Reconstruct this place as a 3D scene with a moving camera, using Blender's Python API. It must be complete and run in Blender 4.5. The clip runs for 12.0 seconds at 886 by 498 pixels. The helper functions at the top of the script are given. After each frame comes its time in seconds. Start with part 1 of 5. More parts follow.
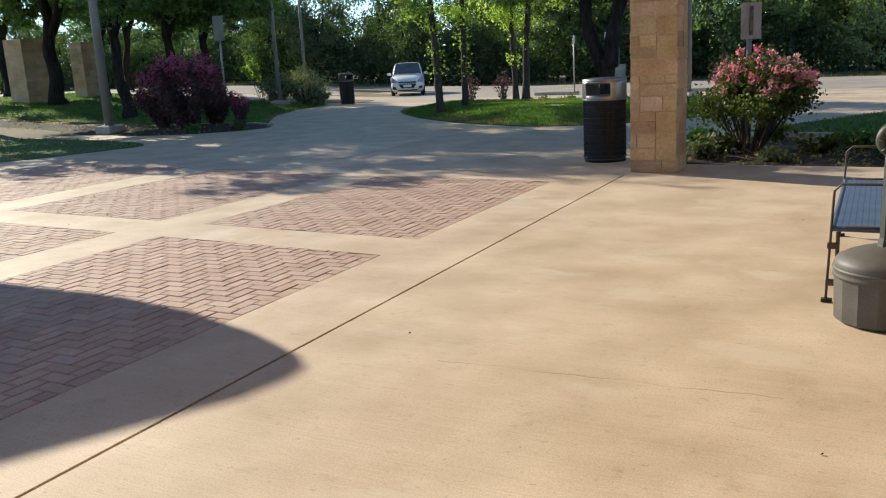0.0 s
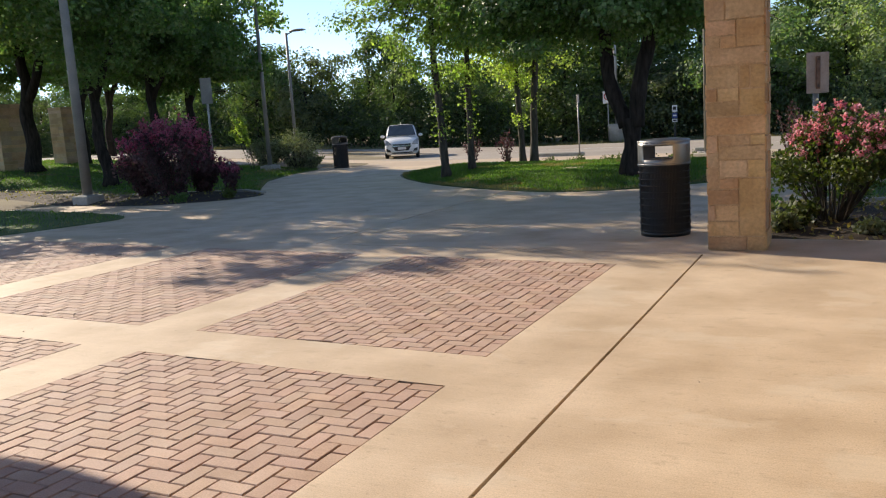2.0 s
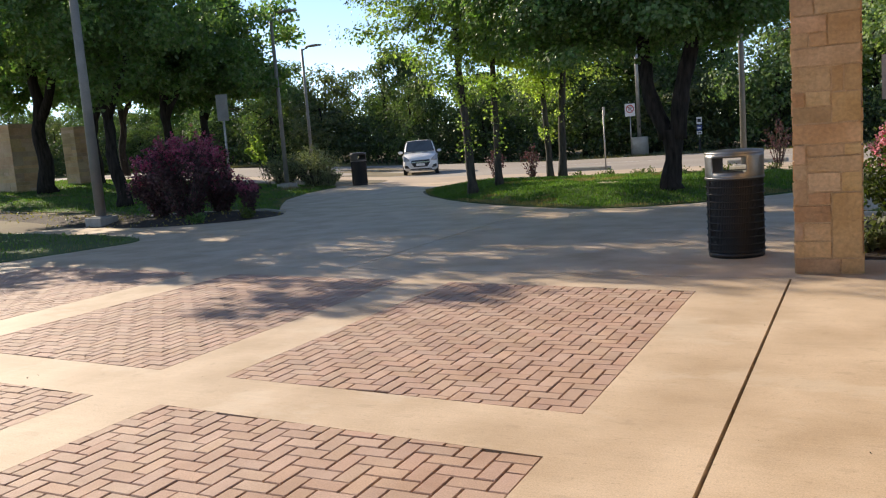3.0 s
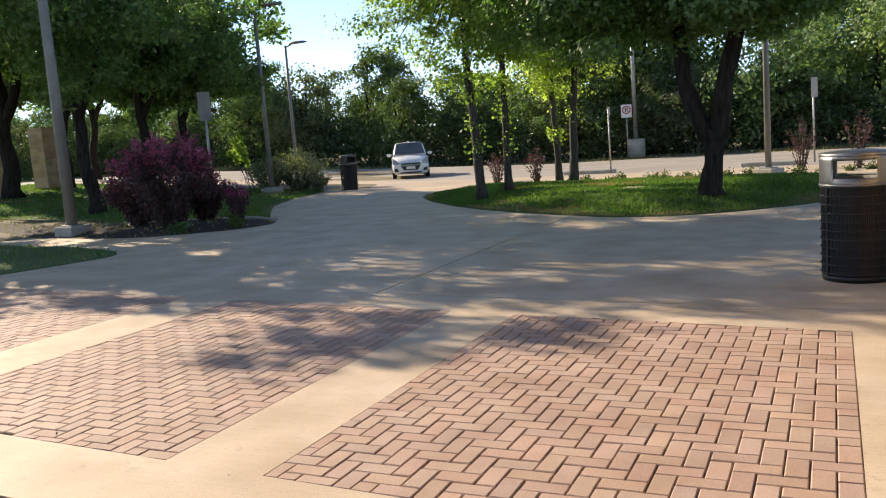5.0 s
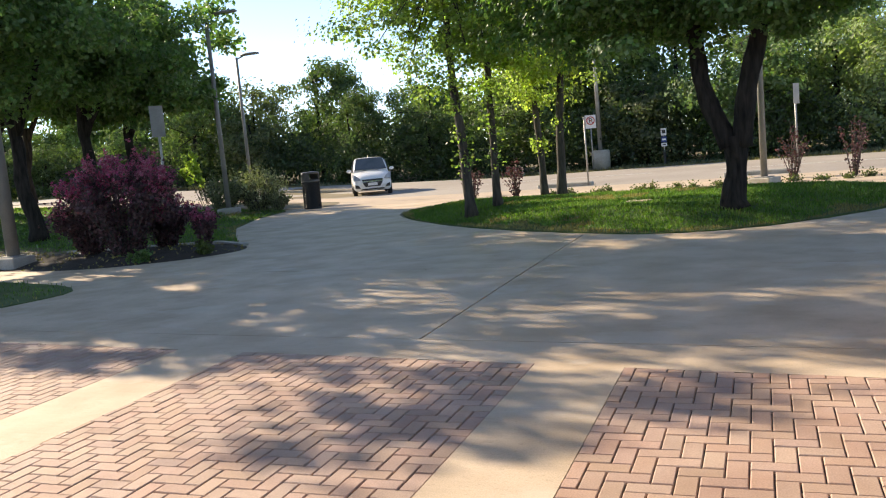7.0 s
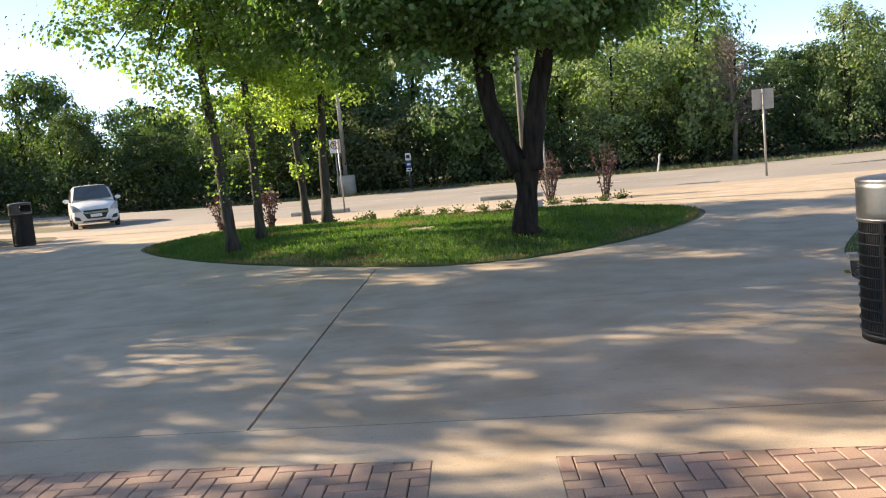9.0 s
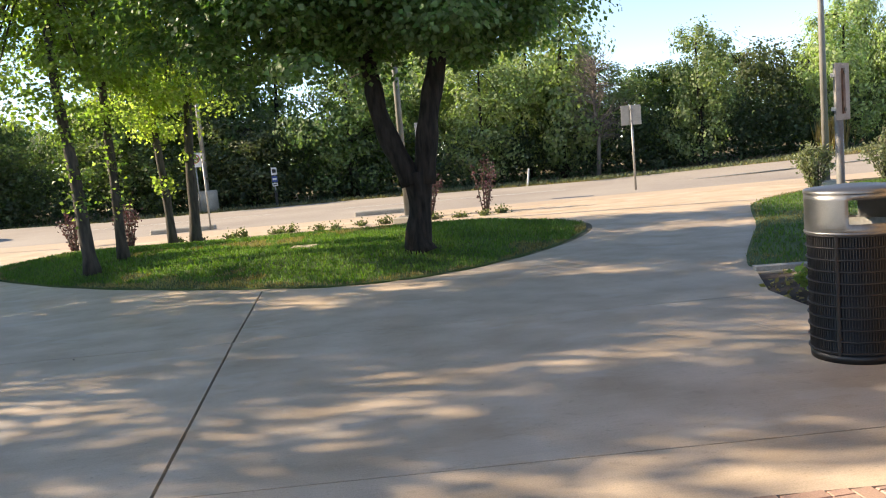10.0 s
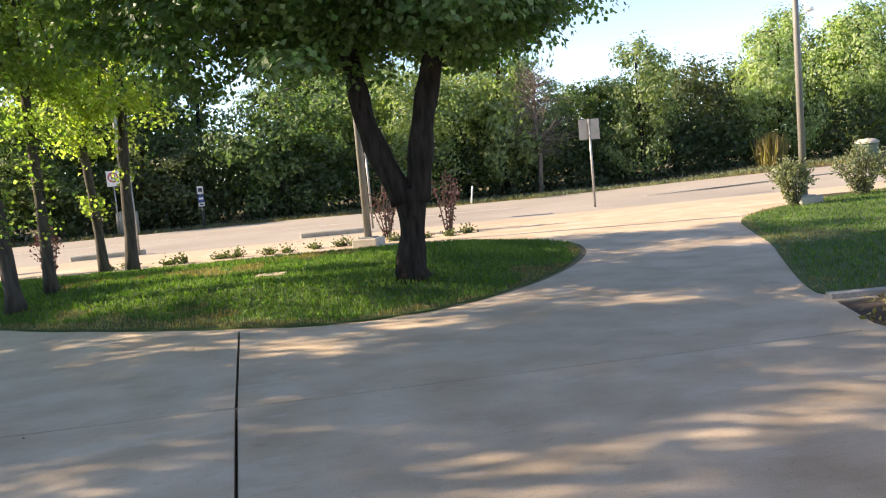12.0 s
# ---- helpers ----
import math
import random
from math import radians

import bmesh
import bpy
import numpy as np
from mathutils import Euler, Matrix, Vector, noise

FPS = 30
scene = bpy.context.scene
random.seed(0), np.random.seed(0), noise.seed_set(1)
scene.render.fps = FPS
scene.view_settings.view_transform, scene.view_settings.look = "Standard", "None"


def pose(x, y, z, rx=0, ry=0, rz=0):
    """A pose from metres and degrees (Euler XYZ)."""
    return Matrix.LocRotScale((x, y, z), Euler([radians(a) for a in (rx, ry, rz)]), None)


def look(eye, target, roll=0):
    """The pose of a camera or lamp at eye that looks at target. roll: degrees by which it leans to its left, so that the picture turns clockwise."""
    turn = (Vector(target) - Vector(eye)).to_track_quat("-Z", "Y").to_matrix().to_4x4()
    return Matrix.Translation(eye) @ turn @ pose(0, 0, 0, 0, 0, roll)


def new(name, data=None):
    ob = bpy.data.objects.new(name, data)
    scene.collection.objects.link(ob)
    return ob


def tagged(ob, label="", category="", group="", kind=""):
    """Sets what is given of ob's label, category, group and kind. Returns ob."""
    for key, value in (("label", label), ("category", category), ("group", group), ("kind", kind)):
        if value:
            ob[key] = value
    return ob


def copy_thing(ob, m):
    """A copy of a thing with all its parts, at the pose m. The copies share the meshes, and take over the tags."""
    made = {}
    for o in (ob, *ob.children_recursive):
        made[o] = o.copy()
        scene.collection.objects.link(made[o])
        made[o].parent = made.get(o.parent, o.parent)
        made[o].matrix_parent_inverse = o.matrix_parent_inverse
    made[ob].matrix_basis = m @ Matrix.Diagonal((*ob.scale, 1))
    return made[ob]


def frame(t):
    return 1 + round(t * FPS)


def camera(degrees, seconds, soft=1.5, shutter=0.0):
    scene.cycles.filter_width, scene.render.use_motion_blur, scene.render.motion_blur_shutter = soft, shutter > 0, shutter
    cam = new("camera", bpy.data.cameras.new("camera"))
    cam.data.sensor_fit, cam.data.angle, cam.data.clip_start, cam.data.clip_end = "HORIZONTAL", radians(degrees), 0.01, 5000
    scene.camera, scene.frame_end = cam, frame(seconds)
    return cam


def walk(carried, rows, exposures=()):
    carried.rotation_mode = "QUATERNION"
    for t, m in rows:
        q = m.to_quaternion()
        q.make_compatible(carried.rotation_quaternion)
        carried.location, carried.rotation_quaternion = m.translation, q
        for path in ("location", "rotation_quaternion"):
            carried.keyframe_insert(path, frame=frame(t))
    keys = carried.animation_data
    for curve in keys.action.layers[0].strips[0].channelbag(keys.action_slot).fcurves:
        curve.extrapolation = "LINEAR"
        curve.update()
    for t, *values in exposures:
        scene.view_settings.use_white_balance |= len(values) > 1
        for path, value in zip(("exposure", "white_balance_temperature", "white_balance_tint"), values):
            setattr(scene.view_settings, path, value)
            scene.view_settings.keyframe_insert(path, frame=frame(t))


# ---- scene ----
cam = camera(55.9, 12.0, 1.15)
METRES, EYE, TILT, LEAN, TURN = 11.5, 1.5, 0.0, 0.0, 27.8
ROWS = [
    (0.0, 0.0, 0.0, 0.0, -0.68, -12.69, 3.03),
    (0.5, -0.0099, 0.0393, -0.0001, -4.76, -11.18, 3.37),
    (1.0, -0.0212, 0.0784, -0.0003, -3.82, -9.94, 3.3),
    (1.5, -0.0336, 0.1231, 0.0003, -1.93, -9.4, 3.37),
    (2.0, -0.05, 0.1623, 0.0022, -1.88, -8.68, 3.67),
    (2.5, -0.0621, 0.2047, 0.0022, -1.77, -7.9, 4.06),
    (3.0, -0.0815, 0.2454, 0.001, -1.16, -7.54, 4.34),
    (5.0, -0.1447, 0.3989, 0.0021, -2.98, -7.48, 4.3),
    (5.5, -0.1631, 0.4347, 0.0026, -4.94, -7.21, 4.33),
    (6.0, -0.182, 0.4663, 0.003, -6.25, -7.07, 4.48),
    (6.5, -0.2019, 0.5044, 0.0049, -6.32, -6.86, 4.95),
    (8.5, -0.2627, 0.6565, 0.0073, -18.74, -6.89, 5.52),
    (9.0, -0.2609, 0.6985, 0.0099, -25.96, -6.8, 5.29),
    (9.5, -0.2652, 0.7373, 0.0114, -31.99, -6.77, 5.23),
    (10.0, -0.267, 0.774, 0.0099, -35.65, -6.63, 5.06),
    (10.5, -0.2664, 0.8171, 0.0109, -37.54, -6.46, 4.97),
    (11.0, -0.2668, 0.8593, 0.0134, -38.61, -6.12, 4.92),
    (11.5, -0.2659, 0.9002, 0.0136, -38.96, -5.88, 5.04),
    (12.0, -0.2629, 0.9445, 0.013, -41.71, -5.92, 5.23),
]
walk(cam, [(t, pose(0, 0, EYE, TILT, LEAN, TURN) @ pose(METRES * x, METRES * y, METRES * z, 90 + pitch, roll, yaw)) for t, x, y, z, yaw, pitch, roll in ROWS], [(0.0, 0.9, 7000, 6), (2.0, 0.94, 7600, 12), (3.0, 0.98, 7700, 13), (5.5, 1.22, 8050, 12), (6.5, 1.38, 8100, 12), (8.5, 1.5, 8300, 12), (12.0, 1.78, 8550, 16)])

# ---- light: a low warm sun and a clear sky ----
SUN_AZ, SUN_EL = radians(-70.0), radians(27.0)
world = bpy.data.worlds.new("sky")
scene.world = world
world.use_nodes = True
_n = world.node_tree.nodes
_sky = _n.new("ShaderNodeTexSky")
_sky.sky_type, _sky.sun_disc = "NISHITA", False
_sky.sun_elevation, _sky.sun_rotation = SUN_EL, SUN_AZ
_sky.air_density, _sky.dust_density, _sky.ozone_density = 0.8, 0.1, 2.8
_sky.altitude = 3000
world.node_tree.links.new(_sky.outputs[0], _n["Background"].inputs[0])
_n["Background"].inputs[1].default_value = 0.13
TO_SUN = Vector((math.sin(SUN_AZ) * math.cos(SUN_EL), math.cos(SUN_AZ) * math.cos(SUN_EL), math.sin(SUN_EL)))
_sun = bpy.data.lights.new("sun", "SUN")
_sun.energy, _sun.angle, _sun.color = 3.6, radians(0.45), (1.0, 0.94, 0.85)
new("sun", _sun).matrix_world = look(TO_SUN * 60, (0, 0, 0))


# ---- materials ----
def material(name, a, b, scale=6.0, rough=0.8, bump=0.3, fine=60.0, metal=0.0, per="", spread=0.0, stain=None, detail=6.0, spec=0.5, stretch=None, marks=None, broom=None):
    """Two colours mixed by noise at two scales, with fine relief. per: 'object' or 'island' for a random shift of value."""
    m = bpy.data.materials.new(name)
    m.use_nodes = True
    nt = m.node_tree
    N, L = nt.nodes, nt.links
    p = N["Principled BSDF"]
    p.inputs["Roughness"].default_value, p.inputs["Metallic"].default_value = rough, metal
    p.inputs["Specular IOR Level"].default_value = spec
    co = N.new("ShaderNodeTexCoord")
    if per == "object":
        geo = N.new("ShaderNodeNewGeometry")
        src = geo.outputs["Position"]
    else:
        src = co.outputs["Object"]
    if stretch:
        mp = N.new("ShaderNodeMapping")
        mp.inputs["Scale"].default_value = stretch
        L.new(src, mp.inputs["Vector"])
        src = mp.outputs["Vector"]
    n1 = N.new("ShaderNodeTexNoise")
    n1.inputs["Scale"].default_value, n1.inputs["Detail"].default_value = scale, detail
    L.new(src, n1.inputs["Vector"])
    n2 = N.new("ShaderNodeTexNoise")
    n2.inputs["Scale"].default_value, n2.inputs["Detail"].default_value = fine, 4
    L.new(src, n2.inputs["Vector"])
    ramp = N.new("ShaderNodeValToRGB")
    ramp.color_ramp.elements[0].position, ramp.color_ramp.elements[1].position = 0.32, 0.68
    ramp.color_ramp.elements[0].color, ramp.color_ramp.elements[1].color = (*a, 1), (*b, 1)
    L.new(n1.outputs["Fac"], ramp.inputs["Fac"])
    hsv = N.new("ShaderNodeHueSaturation")
    L.new(ramp.outputs["Color"], hsv.inputs["Color"])
    mr = N.new("ShaderNodeMapRange")
    mr.inputs["From Min"].default_value, mr.inputs["From Max"].default_value = 0.3, 0.7
    mr.inputs["To Min"].default_value, mr.inputs["To Max"].default_value = 0.86, 1.14
    L.new(n2.outputs["Fac"], mr.inputs["Value"])
    value = mr.outputs["Result"]
    if per:
        if per == "object":
            oi = N.new("ShaderNodeObjectInfo")
            rnd = oi.outputs["Random"]
        else:
            geo = N.new("ShaderNodeNewGeometry")
            rnd = geo.outputs["Random Per Island"]
        r2 = N.new("ShaderNodeMapRange")
        r2.inputs["To Min"].default_value, r2.inputs["To Max"].default_value = 1 - spread, 1 + spread
        L.new(rnd, r2.inputs["Value"])
        mul = N.new("ShaderNodeMath")
        mul.operation = "MULTIPLY"
        L.new(value, mul.inputs[0])
        L.new(r2.outputs["Result"], mul.inputs[1])
        value = mul.outputs[0]
        wn = N.new("ShaderNodeTexWhiteNoise")
        wn.noise_dimensions = "1D"
        L.new(rnd, wn.inputs["W"])
        r3 = N.new("ShaderNodeMapRange")
        r3.inputs["To Min"].default_value, r3.inputs["To Max"].default_value = 0.5 - spread * 0.07, 0.5 + spread * 0.07
        L.new(wn.outputs["Value"], r3.inputs["Value"])
        L.new(r3.outputs["Result"], hsv.inputs["Hue"])
        r4 = N.new("ShaderNodeMapRange")
        r4.inputs["To Min"].default_value, r4.inputs["To Max"].default_value = 1 - spread, 1 + spread * 0.5
        sep = N.new("ShaderNodeSeparateColor")
        L.new(wn.outputs["Color"], sep.inputs[0])
        L.new(sep.outputs[1], r4.inputs["Value"])
        L.new(r4.outputs["Result"], hsv.inputs["Saturation"])
    L.new(value, hsv.inputs["Value"])
    out = hsv.outputs["Color"]
    if stain:
        n3 = N.new("ShaderNodeTexNoise")
        n3.inputs["Scale"].default_value, n3.inputs["Detail"].default_value, n3.inputs["Roughness"].default_value = stain[0], 8, 0.65
        L.new(src, n3.inputs["Vector"])
        sm = N.new("ShaderNodeMapRange")
        sm.inputs["From Min"].default_value, sm.inputs["From Max"].default_value = stain[1], stain[1] + 0.2
        sm.inputs["To Max"].default_value = stain[2]
        L.new(n3.outputs["Fac"], sm.inputs["Value"])
        mx = N.new("ShaderNodeMix")
        mx.data_type = "RGBA"
        L.new(sm.outputs["Result"], mx.inputs["Factor"])
        L.new(out, mx.inputs[6])
        mx.inputs[7].default_value = (*stain[3], 1)
        out = mx.outputs[2]
    for layer in marks or ():
        n4 = N.new("ShaderNodeTexNoise")
        n4.inputs["Scale"].default_value, n4.inputs["Detail"].default_value, n4.inputs["Roughness"].default_value = layer[0], 5, 0.6
        m4 = N.new("ShaderNodeMapping")
        m4.inputs["Scale"].default_value = (0.85, 1.25, 1)
        L.new(src, m4.inputs["Vector"])
        L.new(m4.outputs["Vector"], n4.inputs["Vector"])
        k4 = N.new("ShaderNodeMapRange")
        k4.inputs["From Min"].default_value, k4.inputs["From Max"].default_value = layer[1], layer[1] + 0.07
        k4.inputs["To Max"].default_value = layer[2]
        L.new(n4.outputs["Fac"], k4.inputs["Value"])
        x4 = N.new("ShaderNodeMix")
        x4.data_type = "RGBA"
        L.new(k4.outputs["Result"], x4.inputs["Factor"])
        L.new(out, x4.inputs[6])
        x4.inputs[7].default_value = (*layer[3], 1)
        out = x4.outputs[2]
    if broom:
        n5 = N.new("ShaderNodeTexNoise")
        n5.inputs["Scale"].default_value, n5.inputs["Detail"].default_value = 1.0, 3
        m5 = N.new("ShaderNodeMapping")
        m5.inputs["Scale"].default_value, m5.inputs["Rotation"].default_value = broom, (0, 0, radians(3))
        L.new(src, m5.inputs["Vector"])
        L.new(m5.outputs["Vector"], n5.inputs["Vector"])
        k5 = N.new("ShaderNodeMapRange")
        k5.inputs["From Min"].default_value, k5.inputs["From Max"].default_value = 0.3, 0.7
        k5.inputs["To Min"].default_value, k5.inputs["To Max"].default_value = 0.95, 1.04
        L.new(n5.outputs["Fac"], k5.inputs["Value"])
        h5 = N.new("ShaderNodeHueSaturation")
        L.new(out, h5.inputs["Color"])
        L.new(k5.outputs["Result"], h5.inputs["Value"])
        out = h5.outputs["Color"]
    L.new(out, p.inputs["Base Color"])
    if bump:
        bp = N.new("ShaderNodeBump")
        bp.inputs["Strength"].default_value, bp.inputs["Distance"].default_value = bump, 0.01
        L.new(n2.outputs["Fac"], bp.inputs["Height"])
        L.new(bp.outputs["Normal"], p.inputs["Normal"])
    return m


def leaf_material(name, a, b, glow=0.45, rough=0.55, through_tint=(1.2, 1.38, 0.55), own=0.06):
    """A leaf: gloss and colour on top, light coming through from behind."""
    m = material(name, a, b, 0.9, rough, 0.0, 30, per="island", spread=0.3, spec=0.35)
    nt = m.node_tree
    N, L = nt.nodes, nt.links
    p = N["Principled BSDF"]
    tr = N.new("ShaderNodeBsdfTranslucent")
    src = p.inputs["Base Color"].links[0].from_socket
    # each plant is a little lighter or darker than its neighbour
    oi = N.new("ShaderNodeObjectInfo")
    mr = N.new("ShaderNodeMapRange")
    mr.inputs["To Min"].default_value, mr.inputs["To Max"].default_value = 1 - own, 1 + own
    L.new(oi.outputs["Random"], mr.inputs["Value"])
    tone = N.new("ShaderNodeHueSaturation")
    L.new(mr.outputs["Result"], tone.inputs["Value"])
    L.new(src, tone.inputs["Color"])
    src = tone.outputs["Color"]
    L.new(src, p.inputs["Base Color"])
    mix = N.new("ShaderNodeMix")
    mix.data_type, mix.blend_type = "RGBA", "MULTIPLY"
    mix.inputs["Factor"].default_value = 1.0
    L.new(src, mix.inputs[6])
    mix.inputs[7].default_value = (*through_tint, 1)
    L.new(mix.outputs[2], tr.inputs["Color"])
    ms = N.new("ShaderNodeMixShader")
    ms.inputs[0].default_value = glow
    L.new(p.outputs[0], ms.inputs[1])
    L.new(tr.outputs[0], ms.inputs[2])
    L.new(ms.outputs[0], N["Material Output"].inputs["Surface"])
    return m


CONCRETE = material("buff_concrete", (0.455, 0.338, 0.222), (0.63, 0.495, 0.355), 1.5, 0.72, 0.1, 130, detail=10, stain=(2.2, 0.57, 0.2, (0.35, 0.27, 0.19)), marks=((7, 0.6, 0.24, (0.3, 0.22, 0.145)), (28, 0.62, 0.36, (0.24, 0.175, 0.115)), (60, 0.57, 0.3, (0.33, 0.24, 0.155)), (3.4, 0.64, 0.16, (0.31, 0.235, 0.16)), (19, 0.66, 0.4, (0.17, 0.125, 0.085)), (1.3, 0.56, 0.3, (0.66, 0.58, 0.46)), (42, 0.6, 0.22, (0.66, 0.56, 0.43))), broom=(1.5, 80, 1))
ROADTAN = material("tan_road_concrete", (0.44, 0.34, 0.245), (0.53, 0.415, 0.3), 0.3, 0.8, 0.2, 30, stain=(0.8, 0.58, 0.3, (0.24, 0.19, 0.14)))
ROADGREY = material("grey_road", (0.3, 0.26, 0.222), (0.37, 0.325, 0.275), 0.25, 0.85, 0.2, 30, stain=(0.6, 0.55, 0.35, (0.17, 0.15, 0.13)))
EARTH = material("dry_earth", (0.12, 0.09, 0.05), (0.2, 0.165, 0.09), 0.5, 0.95, 0.5, 25)
SOIL = material("bed_soil", (0.028, 0.019, 0.012), (0.06, 0.042, 0.028), 3, 0.95, 0.8, 40)
TURF = material("turf_soil", (0.045, 0.08, 0.016), (0.075, 0.125, 0.027), 1.5, 0.95, 0.6, 50)
SAND = material("joint_sand", (0.06, 0.044, 0.033), (0.11, 0.083, 0.06), 8, 0.95, 0.5, 90)
BRICK = material("clay_paver", (0.39, 0.248, 0.178), (0.49, 0.335, 0.25), 2.2, 0.75, 0.35, 120, per="object", spread=0.1)
BRICKS = material("clay_paver_far", (0.39, 0.248, 0.178), (0.49, 0.335, 0.25), 2.2, 0.75, 0.35, 120, per="island", spread=0.1)
STONE = material("limestone", (0.47, 0.3, 0.15), (0.64, 0.45, 0.26), 2.5, 0.85, 0.7, 28, per="object", spread=0.16, stain=(5, 0.56, 0.3, (0.26, 0.13, 0.055)))
MORTAR = material("mortar", (0.5, 0.35, 0.21), (0.6, 0.44, 0.28), 9, 0.95, 0.5, 80)
BARK = material("bark", (0.012, 0.0095, 0.008), (0.042, 0.035, 0.029), 14, 0.95, 1.0, 40, stretch=(1, 1, 0.16), spec=0.2)
BARKPALE = material("young_bark", (0.032, 0.026, 0.021), (0.09, 0.077, 0.062), 14, 0.95, 0.8, 40, stretch=(1, 1, 0.2))
LEAF_OAK = leaf_material("oak_leaf", (0.082, 0.162, 0.064), (0.148, 0.25, 0.1), 0.55, 0.42)
LEAF_YOUNG = leaf_material("young_leaf", (0.22, 0.3, 0.085), (0.34, 0.42, 0.14), 0.72, 0.45, (1.3, 1.5, 0.6))
LEAF_MID = leaf_material("young_oak_leaf", (0.17, 0.255, 0.08), (0.27, 0.365, 0.125), 0.66, 0.42, (1.25, 1.45, 0.6))
LEAF_WOOD = leaf_material("woodland_leaf", (0.078, 0.135, 0.052), (0.165, 0.245, 0.098), 0.45, 0.62, own=0.32)
# paler leaf kind, lightened further to carry the side light on the eastern woods
LEAF_PALE_LIT = leaf_material("pale_lit_woodland_leaf", (0.19, 0.265, 0.112), (0.315, 0.4, 0.19), 0.45, 0.62, own=0.25)
LEAF_OLIVE = leaf_material("olive_leaf", (0.085, 0.112, 0.05), (0.15, 0.18, 0.083), 0.42)
# undergrowth green, darkened: the shade under the woods is in this colour
LEAF_UNDER_SHADE = leaf_material("shaded_undergrowth_leaf", (0.034, 0.058, 0.026), (0.07, 0.11, 0.048), 0.3, 0.62)
LEAF_ROSE = leaf_material("rose_leaf", (0.068, 0.1, 0.028), (0.13, 0.16, 0.05), 0.42)
LEAF_PURPLE = leaf_material("purple_leaf", (0.068, 0.034, 0.04), (0.14, 0.07, 0.08), 0.3, 0.55, (1.3, 1.0, 0.8))
LEAF_SAGE = leaf_material("sage_leaf", (0.145, 0.17, 0.1), (0.25, 0.27, 0.165), 0.35)
PETAL = leaf_material("pink_petal", (0.74, 0.19, 0.25), (0.85, 0.45, 0.5), 0.42, 0.55, (1.05, 0.95, 1.0))
PETAL_DARK = leaf_material("magenta_petal", (0.36, 0.05, 0.12), (0.55, 0.16, 0.26), 0.35, 0.55, (1.05, 0.95, 1.0))
GRASS = leaf_material("grass_blade", (0.077, 0.165, 0.03), (0.138, 0.245, 0.05), 0.45)
DRYGRASS = leaf_material("dry_grass_blade", (0.22, 0.18, 0.07), (0.34, 0.28, 0.12), 0.35)
STEEL = material("brushed_steel", (0.2, 0.195, 0.185), (0.29, 0.28, 0.265), 5, 0.42, 0.05, 200, metal=0.9)
GALV = material("galvanised_steel", (0.3, 0.29, 0.27), (0.4, 0.385, 0.36), 4, 0.5, 0.1, 60, metal=0.6)
BLACK = material("black_powder_coat", (0.013, 0.012, 0.012), (0.024, 0.022, 0.021), 7, 0.5, 0.1, 150)
BRONZE = material("bronze_paint", (0.05, 0.042, 0.034), (0.075, 0.064, 0.052), 7, 0.4, 0.1, 150)
POLEGREY = material("grey_pole_paint", (0.17, 0.165, 0.15), (0.23, 0.22, 0.2), 3, 0.5, 0.1, 60)
SIGNBACK = material("bare_sign_back", (0.36, 0.34, 0.3), (0.46, 0.43, 0.38), 4, 0.55, 0.05, 60, metal=0.3)
SIGNWHITE = material("white_sign_face", (0.7, 0.69, 0.66), (0.78, 0.77, 0.74), 5, 0.5, 0, 60)
SIGNRED = material("red_sign_ink", (0.45, 0.03, 0.025), (0.52, 0.045, 0.035), 5, 0.5, 0, 60)
SIGNBLUE = material("blue_ink", (0.03, 0.06, 0.2), (0.04, 0.08, 0.25), 5, 0.5, 0, 60)
INK = material("black_ink", (0.015, 0.015, 0.015), (0.025, 0.025, 0.025), 5, 0.5, 0, 60)
RUST = material("rusty_steel", (0.13, 0.075, 0.05), (0.24, 0.15, 0.105), 14, 0.8, 0.3, 80)
SIGNWORN = material("weathered_sign_back", (0.3, 0.235, 0.19), (0.44, 0.365, 0.31), 5, 0.6, 0.05, 60)
GREYCONC = material("grey_concrete", (0.34, 0.315, 0.27), (0.44, 0.41, 0.355), 3, 0.9, 0.5, 40, stain=(4, 0.55, 0.35, (0.22, 0.2, 0.17)))
WHITEPAINT = material("road_marking", (0.55, 0.53, 0.48), (0.7, 0.68, 0.63), 3, 0.8, 0.1, 40)
STUCCO = material("tan_stucco", (0.42, 0.33, 0.23), (0.5, 0.4, 0.29), 1.5, 0.9, 0.4, 60)
CARWHITE = material("white_car_paint", (0.8, 0.8, 0.785), (0.85, 0.85, 0.835), 1, 0.2, 0, 40)
CARBLACK = material("black_plastic", (0.012, 0.012, 0.013), (0.022, 0.022, 0.022), 5, 0.45, 0, 60)
CARGLASS = material("dark_car_glass", (0.085, 0.095, 0.098), (0.12, 0.13, 0.135), 2, 0.06, 0, 40)
LAMPGLASS = material("headlight_lens", (0.3, 0.31, 0.32), (0.45, 0.46, 0.46), 9, 0.12, 0, 60)
RUBBER = material("tyre_rubber", (0.014, 0.014, 0.014), (0.026, 0.025, 0.024), 8, 0.85, 0.2, 60)
CHROME = material("chrome", (0.6, 0.6, 0.6), (0.7, 0.7, 0.7), 4, 0.15, 0, 60, metal=1.0)
BENCHBLUE = material("blue_bench_mesh", (0.05, 0.085, 0.15), (0.08, 0.125, 0.21), 6, 0.45, 0.1, 90)
BENCHBROWN = material("brown_steel_frame", (0.06, 0.036, 0.022), (0.1, 0.062, 0.038), 9, 0.5, 0.15, 90)
URN = material("taupe_plastic", (0.085, 0.078, 0.066), (0.125, 0.115, 0.098), 6, 0.55, 0.15, 130)
